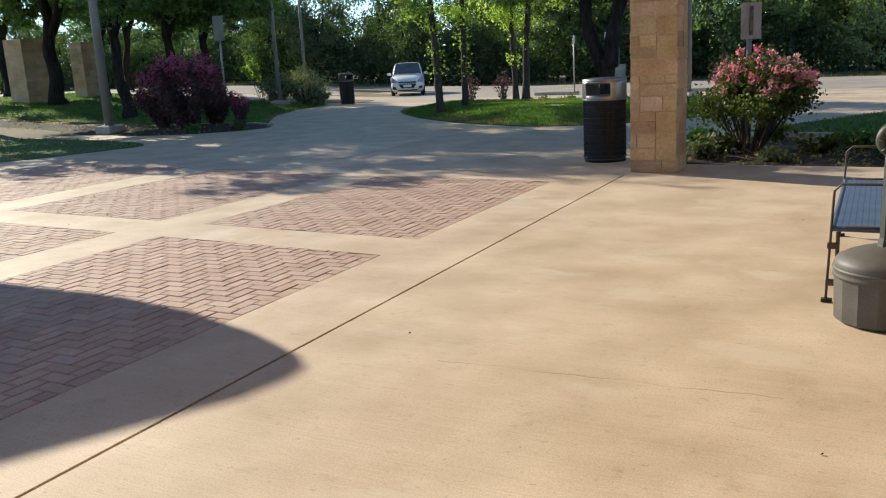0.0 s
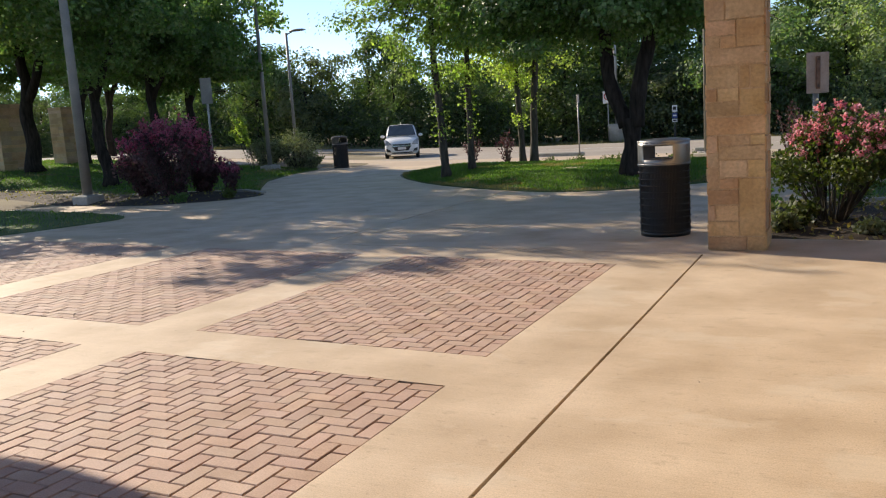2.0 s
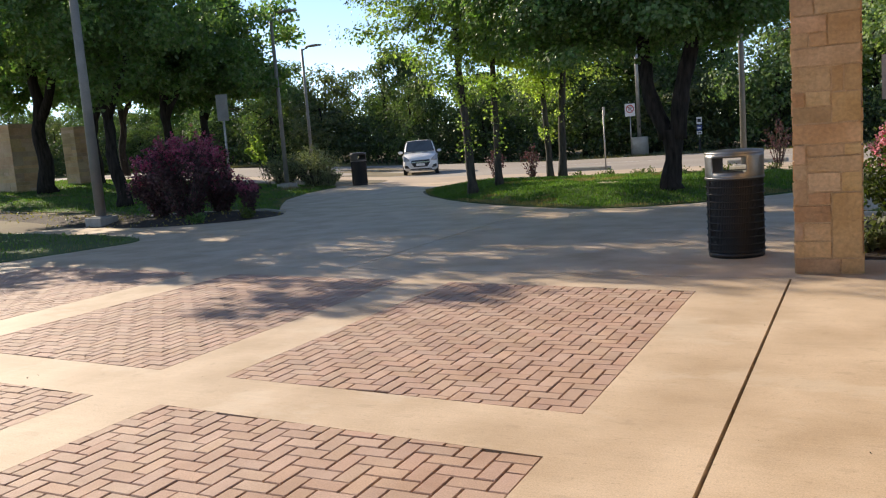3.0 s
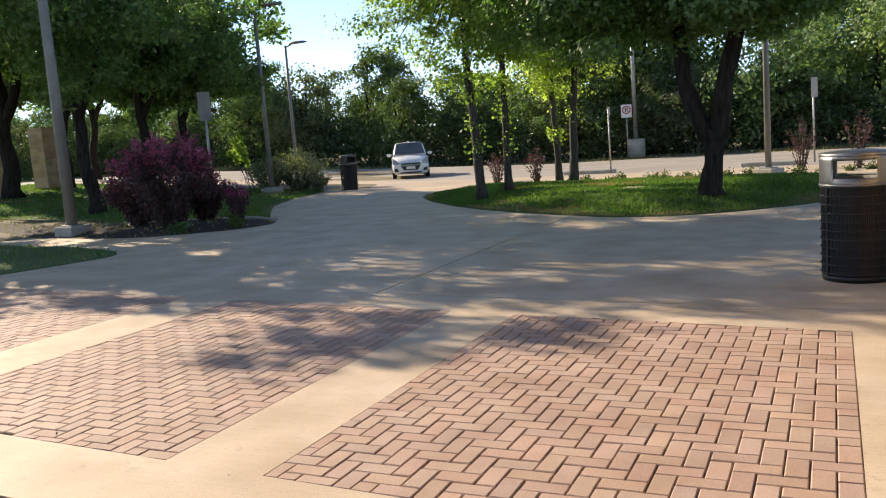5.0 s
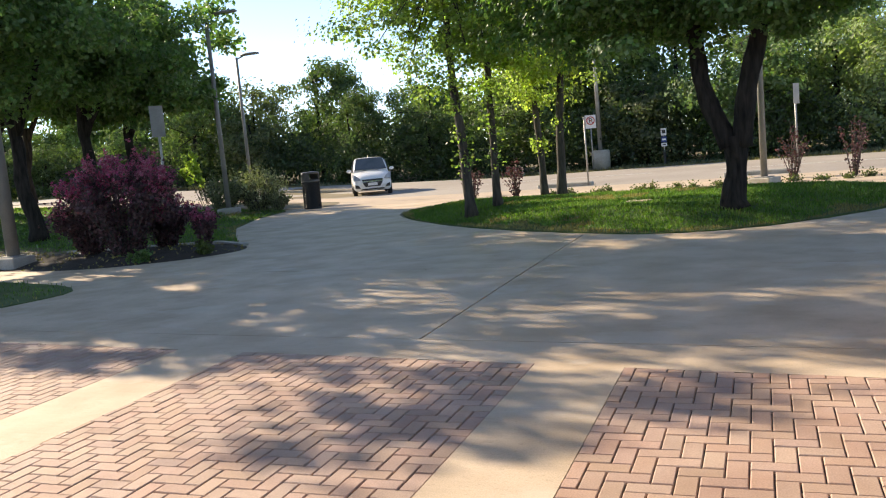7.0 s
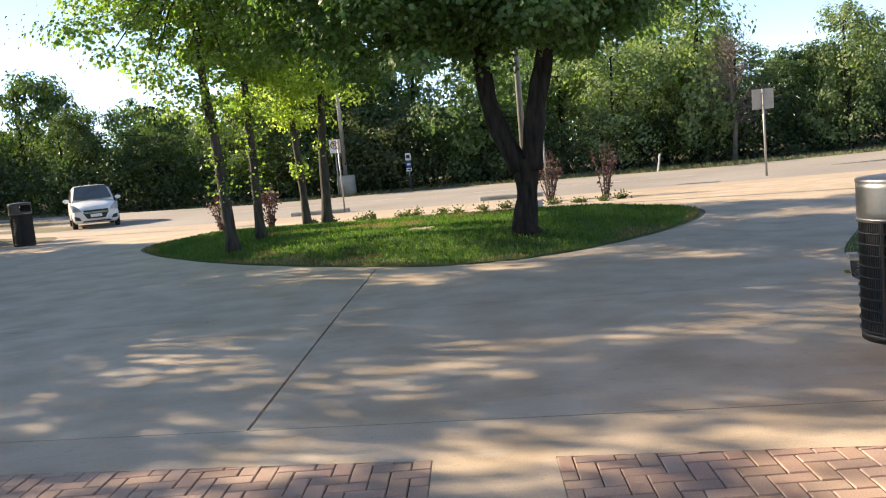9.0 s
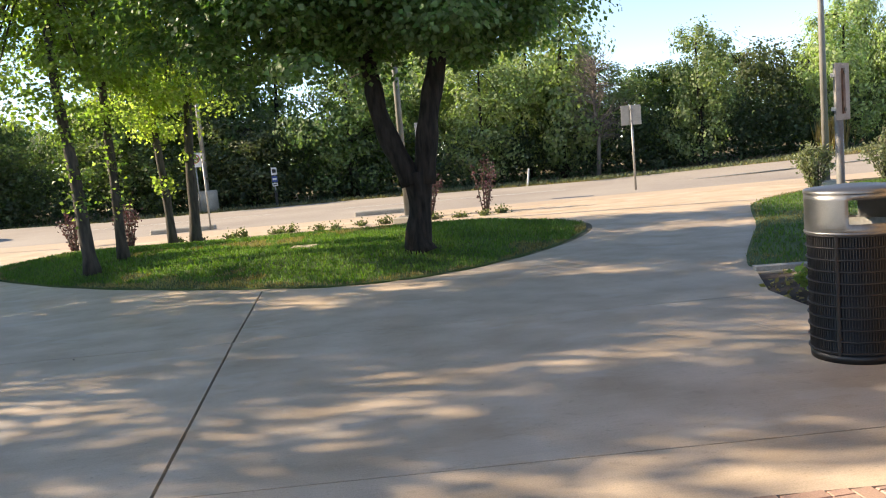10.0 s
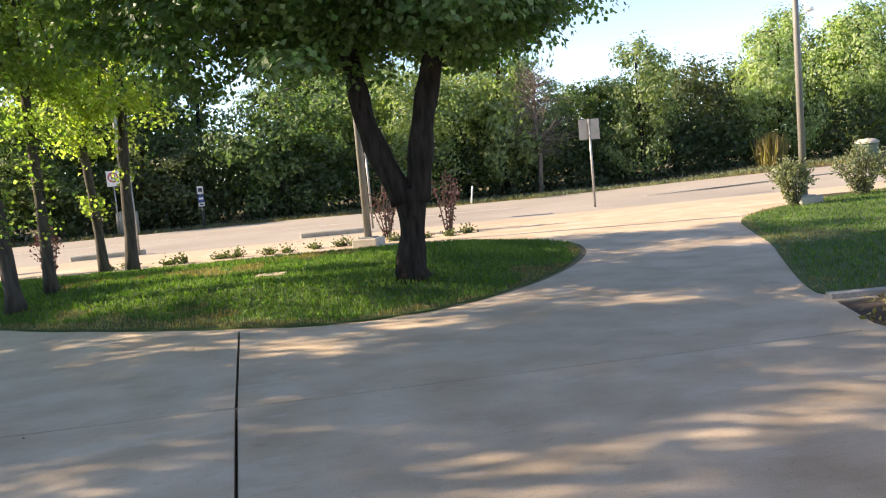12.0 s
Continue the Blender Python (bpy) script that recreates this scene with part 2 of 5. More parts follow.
URNPOLE = material("green_grey_plastic", (0.035, 0.041, 0.032), (0.052, 0.059, 0.046), 6, 0.55, 0.15, 130)
BOXGREEN = material("utility_green", (0.05, 0.09, 0.06), (0.07, 0.115, 0.08), 3, 0.5, 0.05, 60)
BINLINER = material("pale_bin_liner", (0.55, 0.53, 0.48), (0.68, 0.66, 0.6), 9, 0.6, 0.4, 30)
TOWERRED = material("tower_red", (0.5, 0.3, 0.27), (0.56, 0.36, 0.32), 2, 0.6, 0, 40)
DEADWOOD = material("dead_wood", (0.14, 0.115, 0.095), (0.22, 0.18, 0.15), 5, 0.95, 0.6, 40)


# ---- mesh helpers ----
def smoothstep(a, b, x):
    u = min(1.0, max(0.0, (x - a) / (b - a)))
    return u * u * (3 - 2 * u)


def mesh_from(name, verts, faces, mat, smooth=False):
    me = bpy.data.meshes.new(name)
    me.from_pydata([tuple(v) for v in verts], [], faces)
    me.materials.append(mat)
    if smooth:
        me.polygons.foreach_set("use_smooth", [True] * len(me.polygons))
    me.update()
    return me


def bm_mesh(name, bm, mat, smooth=False):
    me = bpy.data.meshes.new(name)
    bm.normal_update()
    bm.to_mesh(me)
    bm.free()
    me.materials.append(mat)
    if smooth:
        me.polygons.foreach_set("use_smooth", [True] * len(me.polygons))
    return me


def part(name, bm, mat, parent=None, label="", smooth=False):
    me = bm if isinstance(bm, bpy.types.Mesh) else bm_mesh(name, bm, mat, smooth)
    ob = new(name, me)
    ob.parent = parent
    return tagged(ob, label)


def thing(name, m, label, category, group="", kind=""):
    ob = new(name)
    ob.matrix_world = m
    return tagged(ob, label, category, group, kind)


def box(x0, x1, y0, y1, z0, z1, bevel=0.0, bm=None, seg=1):
    out = bm or bmesh.new()
    made = bmesh.ops.create_cube(out, size=1, matrix=Matrix.LocRotScale(((x0 + x1) / 2, (y0 + y1) / 2, (z0 + z1) / 2), None, (x1 - x0, y1 - y0, z1 - z0)))
    if bevel:
        es = list({e for v in made["verts"] for e in v.link_edges})
        bmesh.ops.bevel(out, geom=es, offset=bevel, segments=seg, affect="EDGES", profile=0.6)
    return out


def lathe(profile, n=32, bm=None, m=None):
    """A turned body from (radius, height) pairs."""
    out = bm or bmesh.new()
    m = m or Matrix()
    rings = []
    for r, z in profile:
        if r < 1e-5:
            rings.append([out.verts.new(m @ Vector((0, 0, z)))])
        else:
            rings.append([out.verts.new(m @ Vector((r * math.cos(2 * math.pi * k / n), r * math.sin(2 * math.pi * k / n), z))) for k in range(n)])
    for a, b in zip(rings, rings[1:]):
        for k in range(n):
            j = (k + 1) % n
            if len(a) == 1 and len(b) > 1:
                out.faces.new((a[0], b[j], b[k]))
            elif len(b) == 1 and len(a) > 1:
                out.faces.new((a[k], a[j], b[0]))
            elif len(a) > 1:
                out.faces.new((a[k], a[j], b[j], b[k]))
    return out


def tube(points, radii, n=8, bm=None, cap=True):
    """A tapered pipe along a line of points."""
    out = bm or bmesh.new()
    pts = [Vector(p) for p in points]
    if not hasattr(radii, "__len__"):
        radii = [radii] * len(pts)
    rings, side = [], None
    for i, p in enumerate(pts):
        d = (pts[min(i + 1, len(pts) - 1)] - pts[max(i - 1, 0)]).normalized()
        if side is None:
            side = d.orthogonal().normalized()
        side = (side - d * side.dot(d)).normalized()
        up = d.cross(side)
        rings.append([out.verts.new(p + (side * math.cos(2 * math.pi * k / n) + up * math.sin(2 * math.pi * k / n)) * radii[i]) for k in range(n)])
    for a, b in zip(rings, rings[1:]):
        for k in range(n):
            out.faces.new((a[k], a[(k + 1) % n], b[(k + 1) % n], b[k]))
    if cap:
        out.faces.new(rings[0][::-1])
        out.faces.new(rings[-1])
    return out


def inside(p, poly):
    x, y = p
    hit = False
    for (x0, y0), (x1, y1) in zip(poly, poly[1:] + poly[:1]):
        if (y0 > y) != (y1 > y) and x < (x1 - x0) * (y - y0) / (y1 - y0) + x0:
            hit = not hit
    return hit


def edge_distance(p, poly):
    best = 1e9
    P = Vector(p)
    for a, b in zip(poly, poly[1:] + poly[:1]):
        a, b = Vector(a), Vector(b)
        d = b - a
        u = max(0, min(1, (P - a).dot(d) / max(d.dot(d), 1e-9)))
        best = min(best, (P - a - d * u).length)
    return best


def rounded(points, n=6):
    """A closed smooth line through the points."""
    out, k = [], len(points)
    for i in range(k):
        p0, p1, p2, p3 = (Vector(points[(i + j) % k]) for j in (-1, 0, 1, 2))
        for s in range(n):
            u = s / n
            q = 0.5 * (2 * p1 + (p2 - p0) * u + (2 * p0 - 5 * p1 + 4 * p2 - p3) * u * u + (3 * p1 - p0 - 3 * p2 + p3) * u ** 3)
            out.append((q.x, q.y))
    return out


def rise(x, y):
    """The lie of the land: level at the plaza, climbing gently to the west."""
    return 0.8 * smoothstep(20, 38, -x) + 0.35 * smoothstep(6, 16, x) * smoothstep(20, 34, y)


def sheet(name, outer, holes, mat, height, depth=0.08, step=0.0, kind="structure", label="", category=""):
    """A slab with a free outline and openings; its cut edges go down by depth."""
    from mathutils.geometry import delaunay_2d_cdt
    pts, edges, faces = [], [], []
    for poly in [outer] + holes:
        if sum(a[0] * b[1] - b[0] * a[1] for a, b in zip(poly, poly[1:] + poly[:1])) < 0:
            poly = poly[::-1]
        s = len(pts)
        pts += [Vector(p) for p in poly]
        faces.append(list(range(s, len(pts))))
    if step:
        xs, ys = [p[0] for p in outer], [p[1] for p in outer]
        x = min(xs) + step / 2
        while x < max(xs):
            y = min(ys) + step / 2
            while y < max(ys):
                pts.append(Vector((x + step * 0.2 * math.sin(7 * y), y)))
                y += step
            x += step
    v, e, f, _, _, of = delaunay_2d_cdt(pts, edges, faces, 0, 1e-5)
    keep = [t for t, o in zip(f, of) if 0 in o and not any(k > 0 for k in o)]
    V = [(p.x, p.y, height(p.x, p.y)) for p in v]
    count = {}
    for t in keep:
        for a, b in zip(t, t[1:] + t[:1]):
            count[(a, b)] = 1
    rim = [(a, b) for a, b in count if (b, a) not in count]
    low, F = {}, [list(t) for t in keep]
    for a, b in rim:
        for q in (a, b):
            if q not in low:
                low[q] = len(V)
                V.append((V[q][0], V[q][1], V[q][2] - depth))
        F.append([b, a, low[a], low[b]])
    ob = new(name, mesh_from(name, V, F, mat))
    return tagged(ob, label, category, "", kind)


def blades(name, pos, size, mat, rng, upright=0.0, aspect=0.72, fold=0.18, normals=None, stray=0.65):
    """Many small leaves as one mesh: each a folded kite of two triangles."""
    n = len(pos)
    d = rng.normal(size=(n, 3))
    if upright:
        d = d * (1 - upright) + np.array([0, 0, 1.0]) * upright * 1.6
    d /= np.linalg.norm(d, axis=1)[:, None]
    s = rng.normal(size=(n, 3))
    s -= d * (s * d).sum(1)[:, None]
    s /= np.linalg.norm(s, axis=1)[:, None]
    up = np.cross(d, s)
    if normals is not None:
        # leaves turn their faces outwards, to the light
        up = normals + up * stray
        up /= np.linalg.norm(up, axis=1)[:, None] + 1e-9
        d -= up * (d * up).sum(1)[:, None]
        d /= np.linalg.norm(d, axis=1)[:, None] + 1e-9
        s = np.cross(up, d)
    L = (size * rng.uniform(0.7, 1.25, n))[:, None]
    base = pos
    mid = base + d * L * 0.45 + up * L * fold
    quad = np.stack([base, mid + s * L * aspect / 2, base + d * L, mid - s * L * aspect / 2], 1).reshape(-1, 3)
    me = bpy.data.meshes.new(name)
    me.vertices.add(4 * n)
    me.vertices.foreach_set("co", quad.astype(np.float32).ravel())
    idx = np.arange(4 * n).reshape(n, 4)
    tri = np.concatenate([idx[:, [0, 1, 2]], idx[:, [0, 2, 3]]], 1).reshape(-1)
    me.loops.add(6 * n)
    me.loops.foreach_set("vertex_index", tri.astype(np.int32))
    me.polygons.add(2 * n)
    me.polygons.foreach_set("loop_start", np.arange(0, 6 * n, 3, dtype=np.int32))
    me.materials.append(mat)
    me.update(calc_edges=True)
    return me


def crown_points(rng, lobes, clumps, per, spread, shell=0.55, floor=None, flat=(1.1, 1.1, 0.75)):
    """Leaf places: clumps set mostly in the outer part of some ellipsoids."""
    vol = np.array([l[3] * l[4] * l[5] for l in lobes])
    pick = rng.choice(len(lobes), clumps, p=vol / vol.sum())
    A = np.array(lobes)[pick]
    d = rng.normal(size=(clumps, 3))
    d /= np.linalg.norm(d, axis=1)[:, None]
    r = (shell + (1 - shell) * rng.random(clumps)) * rng.uniform(0.8, 1.08, clumps)
    c = A[:, :3] + d * r[:, None] * A[:, 3:6]
    if floor is not None:
        c[:, 2] = np.maximum(c[:, 2], floor + rng.random(clumps) * 1.1)
    k = np.repeat(np.arange(clumps), per)
    sp = spread * rng.uniform(0.6, 1.5, clumps)
    pts = c[k] + np.clip(rng.normal(size=(len(k), 3)), -1.55, 1.55) * sp[k][:, None] * np.array(flat)
    return pts, c


def tree(name, at, stems, lobes, leaf_mat, bark, clumps, per, leaf, spread, seed, label, group="", limbs=24, shell=0.5, floor=None, sprouts=0, extra=()):
    """A tree: stems are lines of (x, y, z, radius) from its base, lobes the ellipsoids that its crown fills."""
    rng = np.random.default_rng(seed)
    near = name in ("oak_tree", "young_tree")
    top = thing(name, pose(*at), label, "tree", group)
    pts, centres = crown_points(rng, lobes, clumps, per, spread, shell, floor, (1.25, 1.25, 0.5) if near else (1.1, 1.1, 0.75))
    if len(extra):
        c = np.array(extra)
        pts = np.concatenate([pts, np.repeat(c, 105, 0) + rng.normal(size=(105 * len(c), 3)) * 0.17])
        centres = np.concatenate([centres, c])
    if sprouts:
        x = []
        for st in stems:
            for _ in range(sprouts):
                i = rng.integers(0, len(st) - 1)
                u = rng.random()
                p = np.array(st[i][:3]) * (1 - u) + np.array(st[i + 1][:3]) * u
                if p[2] > 1.1:
                    x.append(p + rng.normal(size=(40, 3)) * 0.13)
        if x:
            pts = np.concatenate([pts] + x)
    for k, st in enumerate(stems):
        fine, rad = [], []
        for a, b in zip(st, st[1:]):
            for u in np.linspace(0, 1, 5)[: (5 if b is st[-1] else 4)]:
                q = [a[i] + (b[i] - a[i]) * u for i in range(4)]
                w = (0.25 if q[3] > 0.12 else 0.08) * q[3] * (0 if q[2] < 0.05 else 1)
                fine.append((q[0] + w * math.sin(3.1 * q[2] + seed), q[1] + w * math.cos(2.7 * q[2] + seed), q[2]))
                rad.append(q[3] * (1 + 0.08 * math.sin(9 * q[2] + seed)) * (1 + 0.35 * max(0, 1 - q[2] / 0.35) ** 2 if k == 0 else 1))
        bm = tube(fine, rad, 14)
        part("trunk" if k == 0 else "limb", bm, bark, top, "", True)
    bm = bmesh.new()
    ends = [Vector(st[-1][:3]) for st in stems] + [Vector(st[-2][:3]) for st in stems]
    for c in centres[rng.permutation(len(centres))[:limbs]]:
        c = Vector(c)
        e = min(ends, key=lambda q: (q - c).length)
        if (c - e).length > 2.4 and name == "young_tree":
            continue
        mid = e.lerp(c, 0.5) + Vector((0, 0, 0.12 * (c - e).length))
        r = 0.01 + 0.005 * (c - e).length
        tube([e, mid, c], [r * 1.5, r, r * 0.35], 5, bm)
    tagged(part("branch_work", bm, bark, top, "", True), kind="stuff")
    out = None
    if name != "shade_tree":
        own = centres[np.minimum(np.arange(len(pts)) // per, len(centres) - 1)]
        out = pts - own
        out /= np.linalg.norm(out, axis=1)[:, None] + 1e-6
        away = own - np.array(lobes[0][:3])
        away /= np.linalg.norm(away, axis=1)[:, None] + 1e-6
        out = out + 0.5 * away + np.array([0, 0, 1.1 if near else 0.35])
    part("crown", blades("crown", pts, leaf, leaf_mat, rng, aspect=0.9 if near else 0.72, normals=out, stray=0.42 if name == "woodland_tree" else 0.65), leaf_mat, top)
    return top


# ---- ground, roads and plaza ----
def top_line(x):
    return 9.55 - 0.118 * (x + 3.53)


def joint_two(x):
    return 10.34 - 0.0955 * (x + 4.5)


def joint_three(x):
    return 14.0 - 0.112 * (x + 4.3)


def groove(a, b, w=0.014):
    a, b = Vector(a), Vector(b)
    s = (b - a).normalized().orthogonal() * w / 2
    return [tuple(a + s), tuple(b + s), tuple(b - s), tuple(a - s)]


OVAL = rounded([(-14.1, 24.5), (-12.9, 22.3), (-11.0, 20.1), (-9.4, 18.75), (-7.9, 17.75), (-6.7, 17.2), (-5.4, 17.4), (-4.1, 18.35), (-3.0, 19.65), (-2.2, 21.2), (-2.05, 22.6), (-3.1, 24.3), (-5.9, 25.3), (-9.2, 25.8), (-12.0, 26.5), (-13.6, 26.0)], 4)
BED_WEST = rounded([(-27, 17.6), (-20.5, 16.5), (-17.2, 16.0), (-15.5, 16.5), (-14.6, 17.5), (-14.9, 18.5), (-16.2, 19.3), (-20, 18.9), (-27, 19.6)], 4)
LAWN_WEST = [(-15.25, 18.75), (-16.6, 20.6), (-18.1, 22.8), (-19.3, 25.6), (-19.9, 28.3), (-21.5, 29.7), (-26, 30.6), (-34, 30.8), (-50, 31), (-50, 19), (-27, 19.75), (-20, 19.05), (-16.2, 19.45)]
LAWN_TIP = rounded([(-14.7, 13.7), (-14.75, 12.6), (-15.6, 10.3), (-17.5, 7.5), (-24, 3), (-34, 4), (-34, 15.2), (-24, 15.6), (-18.5, 15.0), (-16.0, 14.4)], 3)
BED_EAST = [(-2.7, 11.28), (0.25, 11.1), (0.75, 12.0), (0.6, 13.6), (-0.1, 14.55), (-1.7, 14.85), (-2.35, 14.95), (-2.75, 14.0), (-2.9, 12.6)]
LAWN_EAST = rounded([(1.75, 22.7), (0.75, 20.9), (-0.1, 19.15), (-0.95, 17.7), (-1.9, 16.05), (-2.2, 15.25), (-1.6, 15.05), (0.1, 14.75), (1.2, 13.6), (3.0, 13.0), (9, 13.4), (16, 14.5), (16, 25.0), (9.5, 25.6), (6.0, 25.3), (3.2, 24.0)], 3)
X_EDGES = [(-3.51, -6.1), (-6.74, -9.4), (-10.15, -13.75)]
Y_LOW = 1.7


def gap_south(x):
    return 5.58 - 0.058 * (x + 3.51)


def gap_north(x):
    return 6.19 - 0.055 * (x + 3.51)


PANELS = []
for x1, x0 in X_EDGES:
    PANELS.append([(x0, Y_LOW), (x1, Y_LOW), (x1, gap_south(x1)), (x0, gap_south(x0))])
    PANELS.append([(x0, gap_north(x0)), (x1, gap_north(x1)), (x1, top_line(x1)), (x0, top_line(x0))])

GROOVES = [
    groove((-2.775, -8.5), (-2.775, 10.17), 0.021),
    groove((-14.2, joint_two(-14.2)), (-7.94, joint_two(-7.94)), 0.012), groove((-7.92, joint_two(-7.92)), (-2.78, joint_two(-2.78)), 0.012),
    groove((-7.93, joint_two(-7.93) + 0.006), (-7.93, joint_three(-7.93) - 0.005), 0.022), groove((-7.93, joint_three(-7.93) + 0.005), (-7.9, 17.6), 0.022),
    groove((-14.0, joint_three(-14.0)), (-7.94, joint_three(-7.94)), 0.013), groove((-7.92, joint_three(-7.92)), (-3.0, joint_three(-3.0)), 0.013),
    groove((-13.6, 16.1), (-9.75, 19.0), 0.01),
]
PLAZA = [(8, -9), (8, 13.2), (3.0, 13.2), (1.8, 13.6), (0.6, 15.0), (5.0, 19), (6, 26.5), (0, 28.0), (-8, 28.6), (-17, 28.3), (-22, 29.0), (-22, -9)]


def crack(points, w=0.004):
    out = [(x, y + w * (1 + math.sin(9 * x))) for x, y in points]
    return out + [(x, y - w * 0.5) for x, y in points[::-1]]


_cr = [(-1.95 + 0.066 * i, 3.57 + 0.003 * i + 0.03 * noise.noise((i * 0.31, 2.2, 0)) + 0.02 * noise.noise((i * 0.9, 0.2, 5))) for i in range(26)]
GROOVES.append(crack(_cr, 0.0018))

far = 420
tagged(sheet("ground", [(-far, -far), (far, -far), (far, far), (-far, far)], [], EARTH, lambda x, y: rise(x, y) - 0.09, 0.3, 12.0), "dry brown earth and verge under the town park", "ground")
sheet("pavement", PLAZA, PANELS + GROOVES + [OVAL, BED_WEST, LAWN_TIP, BED_EAST, LAWN_EAST], CONCRETE, lambda x, y: rise(x, y), 0.085, 2.0, "structure", "buff broom-finished concrete plaza with saw-cut joints", "pavement")
sheet("path_west", [(-22.01, -9), (-22.01, 29.0), (-30, 30.0), (-52, 31.5), (-52, -9)], [BED_WEST, LAWN_TIP, LAWN_WEST], CONCRETE, lambda x, y: rise(x, y) - 0.012, 0.085, 2.5, "structure", "buff concrete walk between lawns and beds", "pavement")

EDGE_GREY = [(-90, 36.5), (-45, 36.2), (-28, 34.4), (-18, 32.4), (-11, 30.8), (0, 29.5), (8, 28.0), (30, 24.2), (90, 14)]
EDGE_FAR = [(-90, 44), (-45, 42.5), (-28, 42.3), (-16, 41.9), (-6, 41.0), (3, 38.3), (11, 36.0), (30, 31.0), (90, 20)]
sheet("road_apron", [(-90, 29.5), (-52, 31.4), (-30, 30.0), (-22.0, 29.02), (-17, 28.32), (-8, 28.62), (0, 28.02), (6, 26.52), (30, 22.0), (90, 10)] + EDGE_GREY[::-1], [], ROADTAN, lambda x, y: rise(x, y) - 0.02, 0.06, 2.5, "structure", "sunlit tan concrete edge of the road", "road")
sheet("road", EDGE_GREY + EDGE_FAR[::-1], [], ROADGREY, lambda x, y: rise(x, y) - 0.024, 0.06, 2.5, "structure", "worn grey road with parking bays", "road")
for x0, y0, x1, y1, w in [(-30, 38.9, -19, 37.9, 0.1), (-16, 37.3, -9, 36.3, 0.1), (-6.5, 35.6, 1.0, 34.0, 0.1), (5, 33.0, 14, 31.0, 0.1)]:
    tagged(sheet("road_marking", groove((x0, y0), (x1, y1), w), [], WHITEPAINT, lambda x, y: rise(x, y) - 0.019, 0.004, 1.0), "faded white painted line on the road", "road marking")

# ---- lawns and beds ----
def oval_height(x, y):
    return 0.2 * smoothstep(0, 2.2, edge_distance((x, y), OVAL)) + 0.005


def west_height(x, y):
    return rise(x, y) + 0.12 * smoothstep(0, 2.0, edge_distance((x, y), LAWN_WEST)) + 0.005


def plain_height(x, y):
    return rise(x, y) + 0.012


def bed_west_height(x, y):
    return rise(x, y) + 0.14 * smoothstep(0, 1.2, edge_distance((x, y), BED_WEST)) - 0.01


def bed_east_height(x, y):
    return 0.06 * smoothstep(0, 0.6, edge_distance((x, y), BED_EAST)) - 0.015


def rim_distance(pts, poly):
    best = np.full(len(pts), 1e9)
    for a, b in zip(poly, poly[1:] + poly[:1]):
        a, d = np.array(a), np.array(b) - np.array(a)
        u = np.clip(((pts - a) @ d) / max(d @ d, 1e-9), 0, 1)
        best = np.minimum(best, np.linalg.norm(pts - a - u[:, None] * d, axis=1))
    return best


OVAL_IN = [(-7.9 + (x + 7.9) * 0.98, 21.6 + (y - 21.6) * (0.976 + 0.004 * math.sin(5 * x))) for x, y in OVAL]
sheet("island_rim", OVAL, [OVAL_IN], EARTH, lambda x, y: -0.012 + 0.012 * math.sin(9 * x + 4 * y), 0.05, 0.0, "structure", "bare brown earth where the turf meets the concrete", "soil")
LAWNS = [("lawn_island", OVAL_IN, oval_height, 0.8, 60000, 0.075, "oval island of green lawn with dappled shade"), ("lawn_west", LAWN_WEST, west_height, 1.4, 42000, 0.085, "shaded green lawn under the trees"),
         ("lawn_corner", LAWN_TIP, plain_height, 1.4, 16000, 0.07, "tip of clipped lawn beside the plaza"), ("lawn_east", LAWN_EAST, plain_height, 1.0, 62000, 0.065, "green lawn beside the curving path")]
for name, poly, fn, step, count, tall, label in LAWNS:
    tagged(sheet(name, poly, [], TURF, fn, 0.11, step), label, "lawn")
    rng = np.random.default_rng(len(name))
    xs, ys = [p[0] for p in poly], [p[1] for p in poly]
    pts = []
    while len(pts) < count:
        x, y = rng.uniform(max(min(xs), -36), max(xs)), rng.uniform(min(ys), max(ys))
        if inside((x, y), poly):
            pts.append((x, y, 0))
    pts = np.array(pts)
    # heights from a coarse grid, to be quick
    cache = {}
    for p in pts:
        key = (round(p[0] * 4), round(p[1] * 4))
        if key not in cache:
            cache[key] = fn(key[0] / 4, key[1] / 4)
        p[2] = cache[key] - 0.006
    dry = np.array([noise.noise((p[0] * 0.55, p[1] * 0.55, 3)) + 0.35 * noise.noise((p[0] * 2.3, p[1] * 2.3, 9)) for p in pts]) > 0.38 - 0.55 * np.clip(1 - rim_distance(pts[:, :2], poly) / 0.28, 0, 1)
    tagged(new("grass", blades("grass", pts[~dry], tall, GRASS, rng, 0.58, 0.22, 0.1)), "short green grass blades with a dry fringe", "grass", "", "stuff")
    if dry.any():
        tagged(new("dry_grass", blades("dry_grass", pts[dry], tall * 0.85, DRYGRASS, rng, 0.6, 0.2, 0.1)), "straw-coloured dry patches in the lawn", "grass", "", "stuff")
tagged(sheet("planting_bed_west", BED_WEST, [], SOIL, bed_west_height, 0.08, 0.9), "dark mulched bed under a flowering bush", "flower bed")
tagged(sheet("planting_bed_east", BED_EAST, [], SOIL, bed_east_height, 0.06, 0.5), "dark mulched bed with leaf litter behind the stone column", "flower bed")

# ---- herringbone paver panels ----
def make_brick(w, l):
    bm = box(-w / 2, w / 2, -l / 2, l / 2, -0.05, 0)
    top = [e for e in bm.edges if all(v.co.z > -0.01 for v in e.verts)]
    bmesh.ops.bevel(bm, geom=top, offset=0.005, segments=1, affect="EDGES")
    me = bm_mesh("brick", bm, BRICK)
    return me


